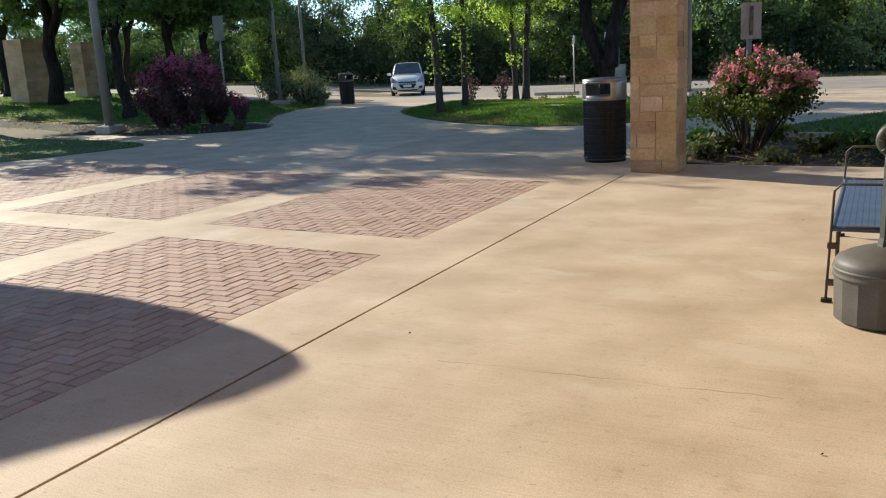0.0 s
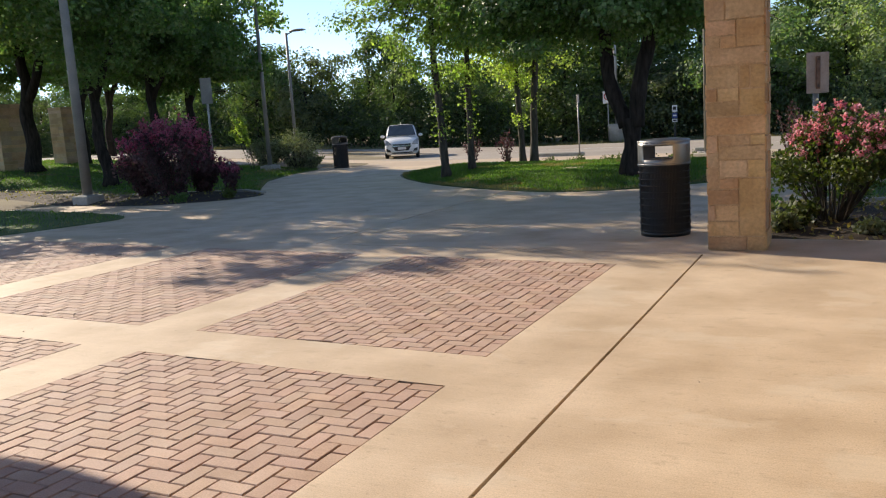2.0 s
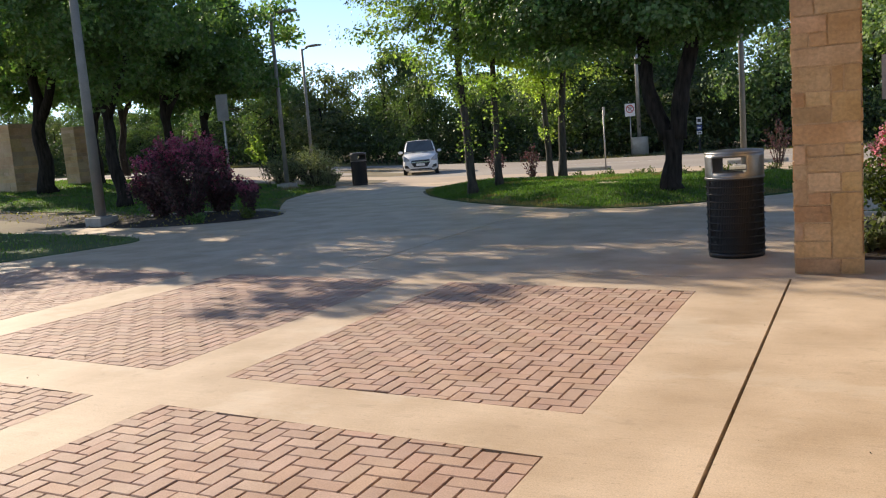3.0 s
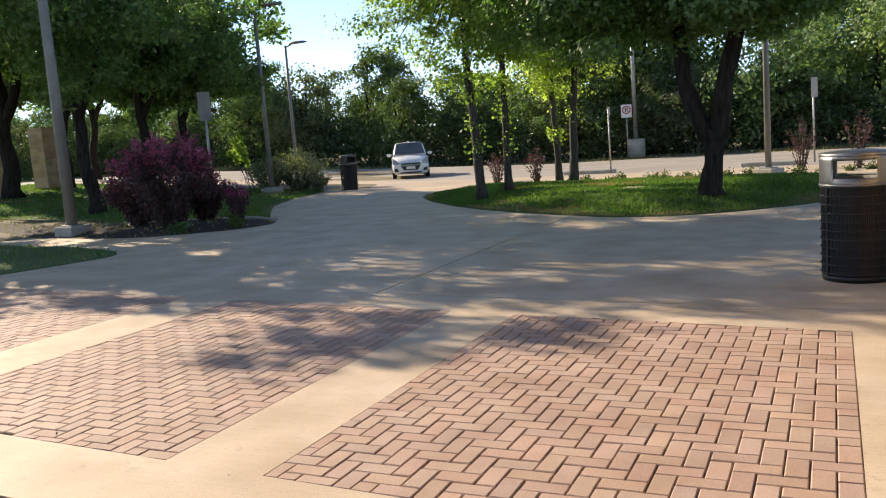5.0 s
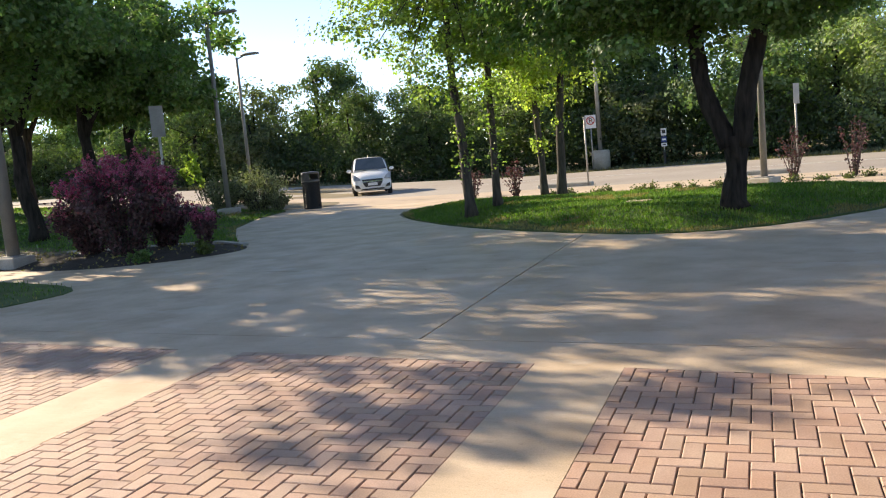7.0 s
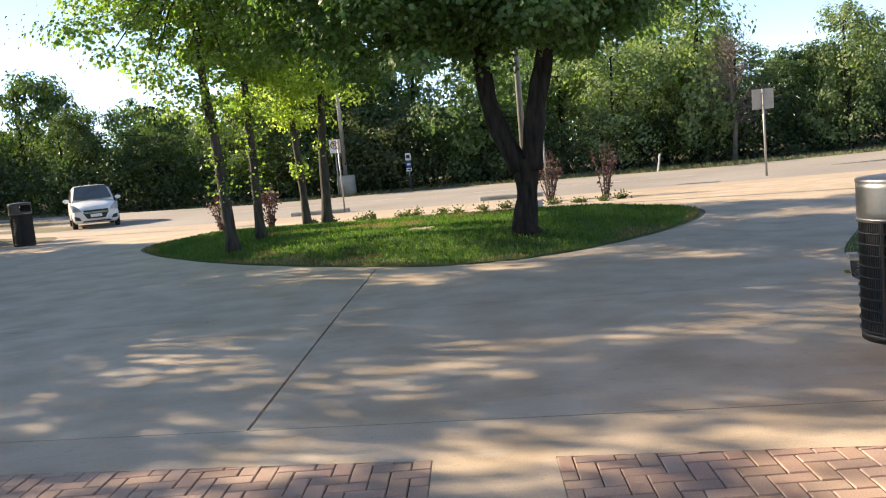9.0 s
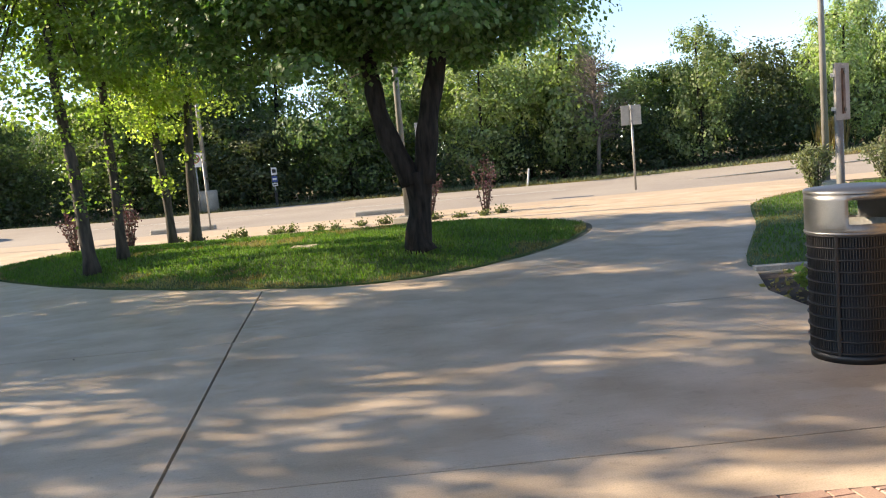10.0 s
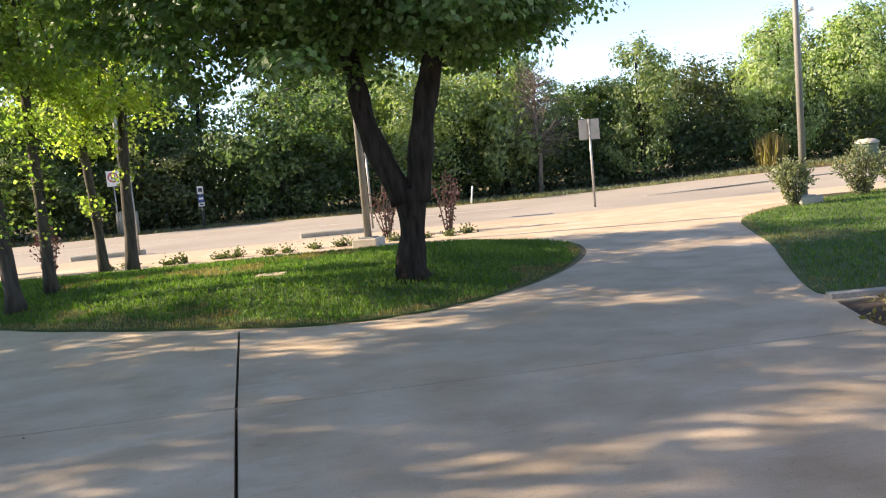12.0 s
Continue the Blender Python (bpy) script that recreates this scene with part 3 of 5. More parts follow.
PITCH, GAP = 0.1045, 0.0062
BRICK_ME = make_brick(PITCH - GAP, 2 * PITCH - GAP)
BRICK_FACES = [list(p.vertices) for p in BRICK_ME.polygons]
BRICK_V = np.array([v.co[:] for v in BRICK_ME.vertices])
brng = np.random.default_rng(5)


def clip_rect(x0, x1, y0, y1, panel):
    (px0, by0), (px1, by1), (_, ty1), (_, ty0) = panel
    x0, x1 = max(x0, px0), min(x1, px1)
    u = ((x0 + x1) / 2 - px0) / (px1 - px0)
    y0, y1 = max(y0, by0 + (by1 - by0) * u), min(y1, ty0 + (ty1 - ty0) * u)
    return x0, x1, y0, y1


def herringbone(panel, label):
    (px0, by0), (px1, py0), (_, ty1), (_, ty0) = panel
    base = sheet("paver_panel", panel, [], SAND, lambda x, y: -0.014, 0.05)
    tagged(base, label, "paving", "brick panels in the plaza", "structure")
    todo = []
    nx, ny = int((px1 - px0) / PITCH) + 4, int((max(ty0, ty1) - py0) / PITCH) + 6
    for i in range(-4, nx):
        for j in range(-4, ny):
            k = (i - j) % 4
            if k == 0:
                r = (i, i + 2, j, j + 1)
            elif k == 2:
                r = (i, i + 1, j, j + 2)
            else:
                continue
            # upright bricks stand beside the lying ones of the same step
            if k == 2:
                r = (i, i + 1, j - 1, j + 1)
            a, b, c, d = clip_rect(px1 - r[1] * PITCH, px1 - r[0] * PITCH, py0 + r[2] * PITCH, py0 + r[3] * PITCH, panel)
            if b - a > 0.03 and d - c > 0.03:
                todo.append((a, b, c, d))
    todo.sort(key=lambda q: (q[0] + q[1] + 11.0) ** 2 * 0.25 + ((q[2] + q[3]) / 2 - 7.0) ** 2)
    V, F = [], []
    for n, (a, b, c, d) in enumerate(todo):
        lying = b - a > d - c
        z = 0.001 + brng.uniform(-0.002, 0.002)
        m = Matrix.LocRotScale(((a + b) / 2, (c + d) / 2, z), Euler((brng.normal() * 0.004, brng.normal() * 0.004, (radians(90) if lying else 0) + brng.normal() * 0.006)), None)
        w, l = ((d - c), (b - a)) if lying else ((b - a), (d - c))
        sc = Matrix.Diagonal(((w - GAP) / (PITCH - GAP), (l - GAP) / (2 * PITCH - GAP), 1, 1))
        if n < 290:
            ob = new("brick", BRICK_ME)
            ob.parent, ob.matrix_basis = base, m @ sc
        else:
            s = len(V)
            V += [(m @ sc @ Vector(q))[:] for q in BRICK_V]
            F += [[s + i for i in f] for f in BRICK_FACES]
    if V:
        ob = new("bricks", mesh_from("bricks", V, F, BRICKS))
        ob.parent = base
        tagged(ob, "more clay pavers of the same panel", "", "", "stuff")


# ---- stone column ----
def stone_column(x0, x1, y0, y1, height, name="stone_column", seed=3, label="square column of coursed tan limestone blocks", front=()):
    rng = random.Random(seed)
    top = thing(name, pose((x0 + x1) / 2, (y0 + y1) / 2, 0), label, "column")
    w, d = (x1 - x0) / 2, (y1 - y0) / 2
    part("core", box(-w + 0.008, w - 0.008, -d + 0.008, d - 0.008, -0.05, height), MORTAR, top)
    for face in range(4):
        width = (2 * w, 2 * d)[face % 2]
        turn = Matrix.Rotation(radians(90 * face), 4, "Z")
        off = (d, w)[face % 2]
        rects = []
        z = 0.0
        while z < height - 0.05:
            h = min(rng.choice([0.13, 0.17, 0.2, 0.28, 0.33]), height - z)
            style = rng.random()
            cut = width * rng.uniform(0.28, 0.72)
            if h > 0.25 and style < 0.75:
                if rng.random() < 0.5:
                    rects += [(0, cut, z, z + h), (cut, width, z, z + h * 0.5), (cut, width, z + h * 0.5, z + h)]
                else:
                    c2 = cut * rng.uniform(0.45, 0.7)
                    rects += [(cut, width, z, z + h), (0, c2, z, z + h * 0.45), (c2, cut, z, z + h * 0.45), (0, cut, z + h * 0.45, z + h)]
            elif style < 0.8:
                rects += [(0, cut, z, z + h), (cut, width, z, z + h)]
            else:
                rects += [(0, width, z, z + h)]
            z += h
        if face == 0 and front:
            rects = [(u0 * width, u1 * width, z0, z1) for u0, u1, z0, z1 in front] + [q for q in rects if q[2] > front[-1][3]]
            gap_z = min([q[2] for q in rects[len(front):]] + [height])
            rects.append((0, width, front[-1][3], gap_z))
        for a, b, c, e in rects:
            g = 0.008
            bm = box(a - width / 2 + g, b - width / 2 - g, -off - rng.uniform(-0.004, 0.008), -off + 0.034, c + g, e - g)
            bmesh.ops.subdivide_edges(bm, edges=bm.edges[:], cuts=2, use_grid_fill=True)
            for v in bm.verts:
                n = noise.noise_vector(v.co * 9 + Vector((face * 7, 0, 0))) * 0.006
                v.co += Vector((n.x, n.y, n.z))
            bm.transform(turn)
            part("stone", bm, STONE, top)
    return top


FRONT = [(0, 0.68, 0, 0.15), (0.68, 1, 0, 0.15), (0, 0.55, 0.15, 0.31), (0.55, 1, 0.15, 0.76), (0, 0.14, 0.31, 0.48), (0.14, 0.55, 0.31, 0.48), (0, 0.55, 0.48, 0.645),
         (0, 0.21, 0.645, 0.87), (0.21, 0.55, 0.645, 0.76), (0.21, 0.7, 0.76, 0.945), (0.7, 1, 0.76, 0.945), (0, 0.21, 0.87, 1.02), (0.21, 1, 0.945, 1.09),
         (0, 0.2, 1.02, 1.2), (0.2, 0.74, 1.09, 1.2), (0.74, 1, 1.09, 1.2), (0, 1, 1.2, 1.39), (0, 0.57, 1.39, 1.54), (0.57, 1, 1.39, 1.66), (0, 0.2, 1.54, 1.68), (0.2, 0.57, 1.54, 1.68), (0.57, 0.75, 1.66, 1.9), (0.75, 1, 1.66, 1.9), (0, 0.57, 1.68, 1.9)]
stone_column(-2.755, -2.18, 10.43, 10.99, 3.35, front=FRONT)


# ---- porch roof, house wall and canopy that close the place ----
tagged(new("roof_porch", bm_mesh("roof_porch", box(-3.15, 8.2, -9, 11.15, 3.36, 3.62, 0.02), STUCCO)), "flat porch roof carried by the stone column", "roof", "", "structure")
tagged(new("wall_east", bm_mesh("wall_east", box(5.2, 5.5, -9, 10.5, -0.05, 3.355), STUCCO)), "plain stucco wall of the building behind the porch", "wall", "", "structure")
tagged(new("wall_south", bm_mesh("wall_south", box(-3.0, 5.19, -9, -8.7, -0.05, 3.355), STUCCO)), "plain stucco wall at the end of the porch", "wall", "", "structure")


def canopy():
    """A shade roof with a rounded end; only its shadow on the bricks is seen."""
    top = thing("shade_canopy", pose(-11.3, 5.48, 0), "flat canopy with a rounded end on one post", "canopy")
    prof = [(-6, 1.25), (-1.0, 1.25), (-0.2, 1.13), (0.5, 0.91), (0.95, 0.7), (1.1, 0.56), (1.12, 0.4), (1.04, 0.1), (0.58, -0.75), (0.3, -1.25), (-6, -1.25)]
    bm = bmesh.new()
    f = bm.faces.new([bm.verts.new((x, y, 4.1)) for x, y in prof][::-1])
    r = bmesh.ops.extrude_face_region(bm, geom=[f])
    bmesh.ops.translate(bm, verts=[v for v in r["geom"] if isinstance(v, bmesh.types.BMVert)], vec=(0, 0, 0.05))
    bmesh.ops.recalc_face_normals(bm, faces=bm.faces[:])
    part("deck", bm, STUCCO, top)
    part("post", tube([(-4.6, 0, 0), (-4.6, 0, 4.1)], 0.14, 16), BRONZE, top)


canopy()

# ---- litter bins ----
def litter_bin(m, label, group="litter bins", h=1.14, r=0.285, steel=None):
    steel = steel or STEEL
    top = thing("litter_bin", m, label, "litter bin", group)
    body = lathe([(0, 0.02), (r * 0.93, 0.02), (r * 0.95, 0.0), (r * 0.97, 0.05), (r * 0.93, 0.055), (r * 0.9, 0.06), (r * 0.9, h * 0.71), (0, h * 0.71)], 40)
    part("body", body, CARBLACK, top, "black inner liner", True)
    rod = bm_mesh("rod", tube([(r * 0.955, 0, 0.06), (r * 0.955, 0, h * 0.735)], 0.0042, 4), BLACK)
    for k in range(104):
        ob = part("rod", rod, BLACK, top)
        ob.matrix_basis = pose(0, 0, 0, 0, 0, 360 * k / 104)
    for k in range(11):
        z = 0.075 + k * (h * 0.735 - 0.085) / 10
        ring = bmesh.new()
        n = 40
        pts = [(math.cos(2 * math.pi * i / n) * r * 0.985, math.sin(2 * math.pi * i / n) * r * 0.985, z) for i in range(n + 1)]
        tube(pts, 0.0065, 6, ring, False)
        part("ring", ring, BLACK, top, "", True)
    part("door_post", tube([(-r * 0.75, -r * 0.62, 0.06), (-r * 0.75, -r * 0.62, h * 0.73)], 0.014, 6), BLACK, top)
    # hood: a steel drum with two openings, and a slightly domed lid
    z0, z1 = h * 0.74, h * 0.965
    hood = bmesh.new()
    n = 72
    cols = []
    for i in range(n):
        a = 2 * math.pi * i / n
        cols.append([hood.verts.new((math.cos(a) * q, math.sin(a) * q, z)) for q, z in ((r * 0.985, z0), (r, z0 + 0.012), (r, z0 + 0.06), (r, z1 - 0.045), (r, z1))])
    for i in range(n):
        j = (i + 1) % n
        ang = (360 * (i + 0.5) / n) % 360
        hole = any(abs((ang - c + 180) % 360 - 180) < 37 for c in (90, 270))
        for k in range(4):
            if k == 2 and hole:
                continue
            hood.faces.new((cols[i][k], cols[j][k], cols[j][k + 1], cols[i][k + 1]))
    ob = part("hood", hood, steel, top, "steel hood with two openings", True)
    mod = ob.modifiers.new("thick", "SOLIDIFY")
    mod.thickness = 0.006
    part("lid", lathe([(r * 1.012, z1 - 0.004), (r * 1.015, z1 + 0.01), (r * 0.99, z1 + 0.02), (r * 0.5, h * 0.995), (0, h)], 48), steel, top, "", True)
    part("rim", lathe([(r * 0.99, z0 - 0.012), (r * 1.02, z0 - 0.006), (r * 1.02, z0 + 0.006), (r * 0.99, z0 + 0.012)], 48), STEEL, top, "", True)
    part("liner", lathe([(r * 0.86, z0 - 0.02), (r * 0.87, z0 + 0.045), (r * 0.84, z0 + 0.05), (r * 0.82, z0 - 0.02)], 40), BINLINER, top, "pale bin bag folded over the rim", True)
    return top


litter_bin(pose(-3.43, 11.6, 0, 0, 0, -4), "black wire litter bin with a brushed steel hood beside the column", h=1.165, r=0.305)
litter_bin(pose(-19.15, 28.75, rise(-19.15, 28.75), 0, 0, 62), "black litter bin with a dark hood at the path's far end", h=1.24, r=0.3, steel=BRONZE)

# ---- lamp posts, signs and posts ----
def lamp_post(x, y, z, height, r, arm, label, base=True, arm_turn=0.0):
    top = thing("lamp_post", pose(x, y, z, 0, 0, arm_turn), label, "street lamp", "park lamp posts")
    if base:
        part("base", box(-0.28, 0.28, -0.28, 0.28, -0.1, 0.16, 0.02), GREYCONC, top, "square concrete footing")
        part("base_plate", box(-0.17, 0.17, -0.17, 0.17, 0.16, 0.185, 0.004), GALV, top)
    part("pole", tube([(0, 0, 0.15), (0, 0, height * 0.5), (0, 0, height)], [r, r * 0.86, r * 0.72], 16), POLEGREY, top, "", True)
    if arm:
        part("arm", tube([(0, 0, height - 0.08), (arm * 0.35, 0, height + 0.02)], 0.03, 8), POLEGREY, top)
        head = bmesh.new()
        bmesh.ops.create_uvsphere(head, u_segments=16, v_segments=10, radius=1)
        for v in head.verts:
            v.co = Vector((arm * 0.7 + v.co.x * arm * 0.5, v.co.y * 0.16, height + 0.05 + max(v.co.z, -0.35) * 0.075))
        part("lamp_head", head, POLEGREY, top, "slim oval lamp head", True)
    return top


lamp_post(-19.2, 16.75, bed_west_height(-19.2, 16.9), 7.2, 0.13, 1.1, "tall grey lamp post on a concrete footing in the bed")
lamp_post(-21.55, 27.45, 0.13, 6.3, 0.085, 1.0, "tall grey lamp post with a slim head behind shrubs")
lamp_post(-24.35, 33.1, 0.1, 5.8, 0.075, 0.9, "thin grey lamp post beside the road")
lamp_post(-5.12, 26.08, 0.02, 6.8, 0.082, 0.9, "grey steel lamp post on a square concrete base", arm_turn=60)
lamp_post(4.4, 24.3, 0.02, 7.4, 0.08, 1.1, "grey steel lamp post on a concrete base in the lawn", arm_turn=-90)


def sign(x, y, z, height, w, h, turn, label, r=0.028, name="road_sign", mat=None, post=None):
    top = thing(name, pose(x, y, z, 0, 0, turn), label, "sign")
    part("post", tube([(0, 0, -0.15), (0, 0, height)], r, 10), post or GALV, top, "", True)
    part("panel", box(-w / 2, w / 2, -r - 0.008, -r - 0.003, height - h, height, 0.002), mat or SIGNBACK, top)
    for zz in (height - h * 0.2, height - h * 0.8):
        part("clamp", box(-r * 1.5, r * 1.5, -r - 0.003, r * 1.2, zz - 0.02, zz + 0.02, 0.003), GALV, top)
    return top


bed_sign = sign(-1.86, 14.14, 0.0, 2.13, 0.34, 0.55, 36, "weathered pinkish sign with a rusty strap on a steel post", r=0.04, mat=SIGNWORN, post=POLEGREY)
part("strap", box(-0.032, 0.032, -0.062, -0.048, 1.64, 2.08, 0.004), RUST, bed_sign, "rust-brown mounting strap")
for _z in (1.68, 2.04):
    part("bolt", tube([(0, -0.07, _z), (0, -0.058, _z)], 0.02, 10), BENCHBROWN, bed_sign)

sign(2.2, 30.6, 0.0, 2.5, 0.6, 0.58, 172, "square grey sign back on a thin post", r=0.035)
sign(-4.15, 31.6, 0.0, 2.55, 0.35, 0.6, 60, "pale sign seen edge-on behind the lamp post", r=0.03)
sign(-10.4, 31.2, -0.02, 2.2, 0.12, 0.3, 75, "thin steel sign post among the young trees", r=0.026)
# the panel's darker paint stands in for the shade of the trees
sign(-19.7, 22.2, 0.15, 3.2, 0.34, 0.8, 40, "grey sign in the shade of the western trees", r=0.035, mat=POLEGREY)


def no_parking(x, y, z, turn):
    top = sign(x, y, z, 2.55, 0.48, 0.6, turn, "white no-parking sign with a red ring and black letter P", name="no_parking_sign", mat=SIGNWHITE)
    ring = bmesh.new()
    tube([(0.17 * math.cos(a), -0.041, 2.3 + 0.17 * math.sin(a)) for a in np.linspace(0, 2 * math.pi, 25)], 0.022, 6, ring, False)
    part("red_ring", ring, SIGNRED, top)
    part("red_slash", tube([(-0.12, -0.041, 2.42), (0.12, -0.041, 2.18)], 0.016, 6), SIGNRED, top)
    cu = bpy.data.curves.new("letter", "FONT")
    cu.body, cu.size, cu.extrude, cu.align_x = "P", 0.32, 0.003, "CENTER"
    cu.materials.append(INK)
    ob = new("letter", cu)
    ob.parent, ob.matrix_basis = top, pose(0, -0.038, 2.19, 90, 0, 0)


no_parking(-12.35, 42.75, -0.06, 12)


def pole_base(x, y, z):
    top = thing("light_pole_base", pose(x, y, z), "round concrete base with a steel light pole across the road", "lamp post")
    part("base", lathe([(0.0, 0), (0.42, 0), (0.42, 0.86), (0.37, 0.92), (0, 0.92)], 28), GREYCONC, top, "", True)
    part("pole", tube([(0, 0, 0.9), (0, 0, 7.5)], [0.1, 0.075], 12), GALV, top, "", True)


pole_base(-12.1, 43.4, -0.06)


def marker_post(x, y, z, turn):
    top = thing("route_marker", pose(x, y, z, 0, 0, turn) @ Matrix.Diagonal((0.8, 0.8, 0.92, 1)), "dark marker post with small blue and white plates", "sign")
    part("post", box(-0.07, 0.07, -0.07, 0.07, 0, 0.72, 0.01), CARBLACK, top)
    part("stem", tube([(0, 0, 0.7), (0, 0, 1.75)], 0.03, 8), GALV, top)
    for z0, z1, mt in ((1.45, 1.8, SIGNWHITE), (1.12, 1.4, SIGNBLUE), (0.92, 1.08, SIGNWHITE)):
        part("plate", box(-0.15, 0.15, -0.045, -0.035, z0, z1, 0.002), mt, top)
    for z0, z1, mt in ((1.55, 1.72, INK), (1.22, 1.3, SIGNWHITE), (0.97, 1.03, INK)):
        part("mark", box(-0.1, 0.1, -0.05, -0.046, z0, z1), mt, top)


marker_post(-9.2, 43.2, -0.06, 8)


def wheel_stop(x, y, turn):
    bm = box(-0.95, 0.95, -0.1, 0.1, -0.03, 0.13, 0.03)
    for v in bm.verts:
        v.co.x += 0.01 * noise.noise(v.co * 5)
    ob = new("wheel_stop", bm_mesh("wheel_stop", bm, GREYCONC))
    ob.matrix_world = pose(x, y, -0.02, 0, 0, turn)
    tagged(ob, "weathered concrete wheel stop at a parking bay", "wheel stop", "wheel stops")


wheel_stop(-11.2, 31.4, -8)
wheel_stop(-5.3, 30.75, -8)

# ---- trees ----
# the forked oak on the island
oak_z = oval_height(-5.6, 18.95)
tree("oak_tree", (-5.6, 18.95, oak_z - 0.03),
     [[(0, 0, 0, 0.205), (0.02, 0, 0.6, 0.172), (0.0, 0, 1.0, 0.185), (-0.01, 0, 1.25, 0.195)],
      [(-0.08, 0.0, 1.08, 0.18), (-0.26, 0.06, 1.6, 0.155), (-0.42, 0.12, 2.2, 0.14), (-0.62, 0.3, 3.3, 0.12), (-0.9, 0.6, 5.0, 0.06)],
      [(0.08, 0.0, 1.08, 0.18), (0.27, -0.03, 1.8, 0.16), (0.42, -0.06, 2.6, 0.145), (0.6, -0.1, 3.8, 0.12), (0.8, -0.3, 5.4, 0.06)]],
     [(0.1, 0.2, 5.2, 3.4, 3.4, 2.7), (-1.8, -0.2, 4.1, 2.4, 2.6, 1.7), (1.0, -0.4, 3.9, 2.3, 2.4, 1.5), (-2.9, 0.3, 5.3, 1.9, 1.9, 1.5), (-3.2, 0.7, 4.1, 1.7, 1.7, 1.2)],
     LEAF_OAK, BARK, 660, 245, 0.088, 0.22, 11, "broad dark-barked oak with a forked trunk on the lawn", limbs=70, shell=0.5, floor=2.3)
# four slender young trees
young = [(-11.0, 21.2, 0.12, -0.14, 2.4, 21), (-10.72, 22.25, 0.098, 0.0, 2.0, 22), (-10.38, 25.3, 0.1, -0.1, 1.9, 23), (-9.8, 24.65, 0.12, 0.12, 2.3, 24)]
for x, y, r, lean, wide, seed in young:
    tree("young_tree", (x, y, oval_height(x, y) - 0.02),
         [[(0, 0, 0, r), (lean * 0.5, 0, 1.5, r * 0.82), (lean * 1.4, 0.05, 3.2, r * 0.66), (lean * 1.8, 0.1, 5.2, r * 0.35), (lean * 2, 0.1, 6.8, r * 0.12)]],
         [(lean - 0.3, 0, 4.9, wide, wide, 2.8), (lean + 0.2, 0.1, 3.3, wide * 0.7, wide * 0.7, 1.1)],
         LEAF_MID if seed < 23 else LEAF_YOUNG, BARKPALE, 84 if seed < 23 else 60, 165, 0.08, 0.22, seed, "slender young tree with sunlit yellow-green leaves on the lawn", "young trees on the lawn", limbs=60, shell=0.25, floor=1.6, sprouts=24)
# shady trees to the west
# seeds 32, 37 and 38 are added trees, placed to shade lawn and plaza
west = [(-22.9, 20.9, 0.22, 0.5, 4.5, 7.2, 4.2, 104, 31), (-27.8, 17.4, 0.24, -0.2, 4.2, 6.3, 3.3, 88, 32), (-24.2, 24.4, 0.22, 0.1, 4.0, 5.6, 2.6, 118, 33), (-24.8, 27.0, 0.2, 0.1, 3.6, 5.2, 2.5, 118, 34), (-29.8, 23.6, 0.33, 0.1, 4.8, 7.4, 4.0, 110, 35), (-31.5, 27.5, 0.22, 0.0, 4.6, 5.8, 2.8, 118, 36), (-37.5, 27.0, 0.24, 0.1, 4.8, 6.4, 3.4, 118, 37), (-36.5, 33.5, 0.22, -0.2, 4.6, 6.0, 3.2, 110, 38)]
for x, y, r, lean, wide, mid, deep, count, seed in west:
    lobes = [(0.2, 0, mid, wide, wide * 0.95, deep), (0.9, -0.3, mid - deep * 0.5, wide * 0.85, wide * 0.75, deep * 0.45)]
    # the first tree gets added lobes, set above the view to shade the plaza
    if seed == 31:
        lobes = [(x + 0.5, y - 1.2, z, a, b, c) for x, y, z, a, b, c in lobes + [(0.7, -2.3, 9.2, 1.9, 1.2, 1.4), (-1.2, -3.2, 7.0, 2.8, 1.5, 1.5), (0.6, 1.2, 9.4, 2.6, 2.2, 1.4), (1.7, -3.7, 7.6, 1.9, 0.9, 0.9)]]
    # leaf clumps added south of the first tree, out of view, to shade the paving
    shadow_clumps = [(0.7 + 0.42 * k, -6.6 - 0.35 * math.sin(1.9 * k), 7.3 + 0.25 * math.sin(2.3 * k)) for k in range(1, 8)] + [(1.4 + 0.5 * k, -7.4 - 0.3 * math.cos(2.1 * k), 7.4) for k in range(3)] + [(-1.2 + 0.36 * k, -5.05 + 0.42 * math.sin(2.4 * k), 7.3 + 0.4 * math.cos(1.7 * k)) for k in range(20)] if seed == 31 else []
    tree("shade_tree", (x, y, west_height(x, y) - 0.03),
         [[(0, 0, 0, r), (-lean * 0.4, 0, 1.3, r * 0.8), (-lean * 0.9, 0.1, 2.8, r * 0.7), (-lean, 0.1, 5.5, r * 0.45), (-lean, 0.1, 8.0, r * 0.2)],
          [(-lean * 0.9, 0.1, 2.7, r * 0.6), (-lean + 0.9, 0.3, 4.4, r * 0.45), (-lean + 1.7, 0.5, 6.2, r * 0.2)]],
         lobes, LEAF_OAK, BARK, (225 if seed == 31 else 165 if seed in (33, 35) else count), 165, 0.15 if seed in (31, 33, 35) else 0.2, 0.3 if seed in (31, 33, 35) else 0.24, seed, "tall dark shade tree with dense foliage on the western lawn", "shade trees on the western lawn", limbs=15, shell=0.2, floor=2.9, extra=shadow_clumps)

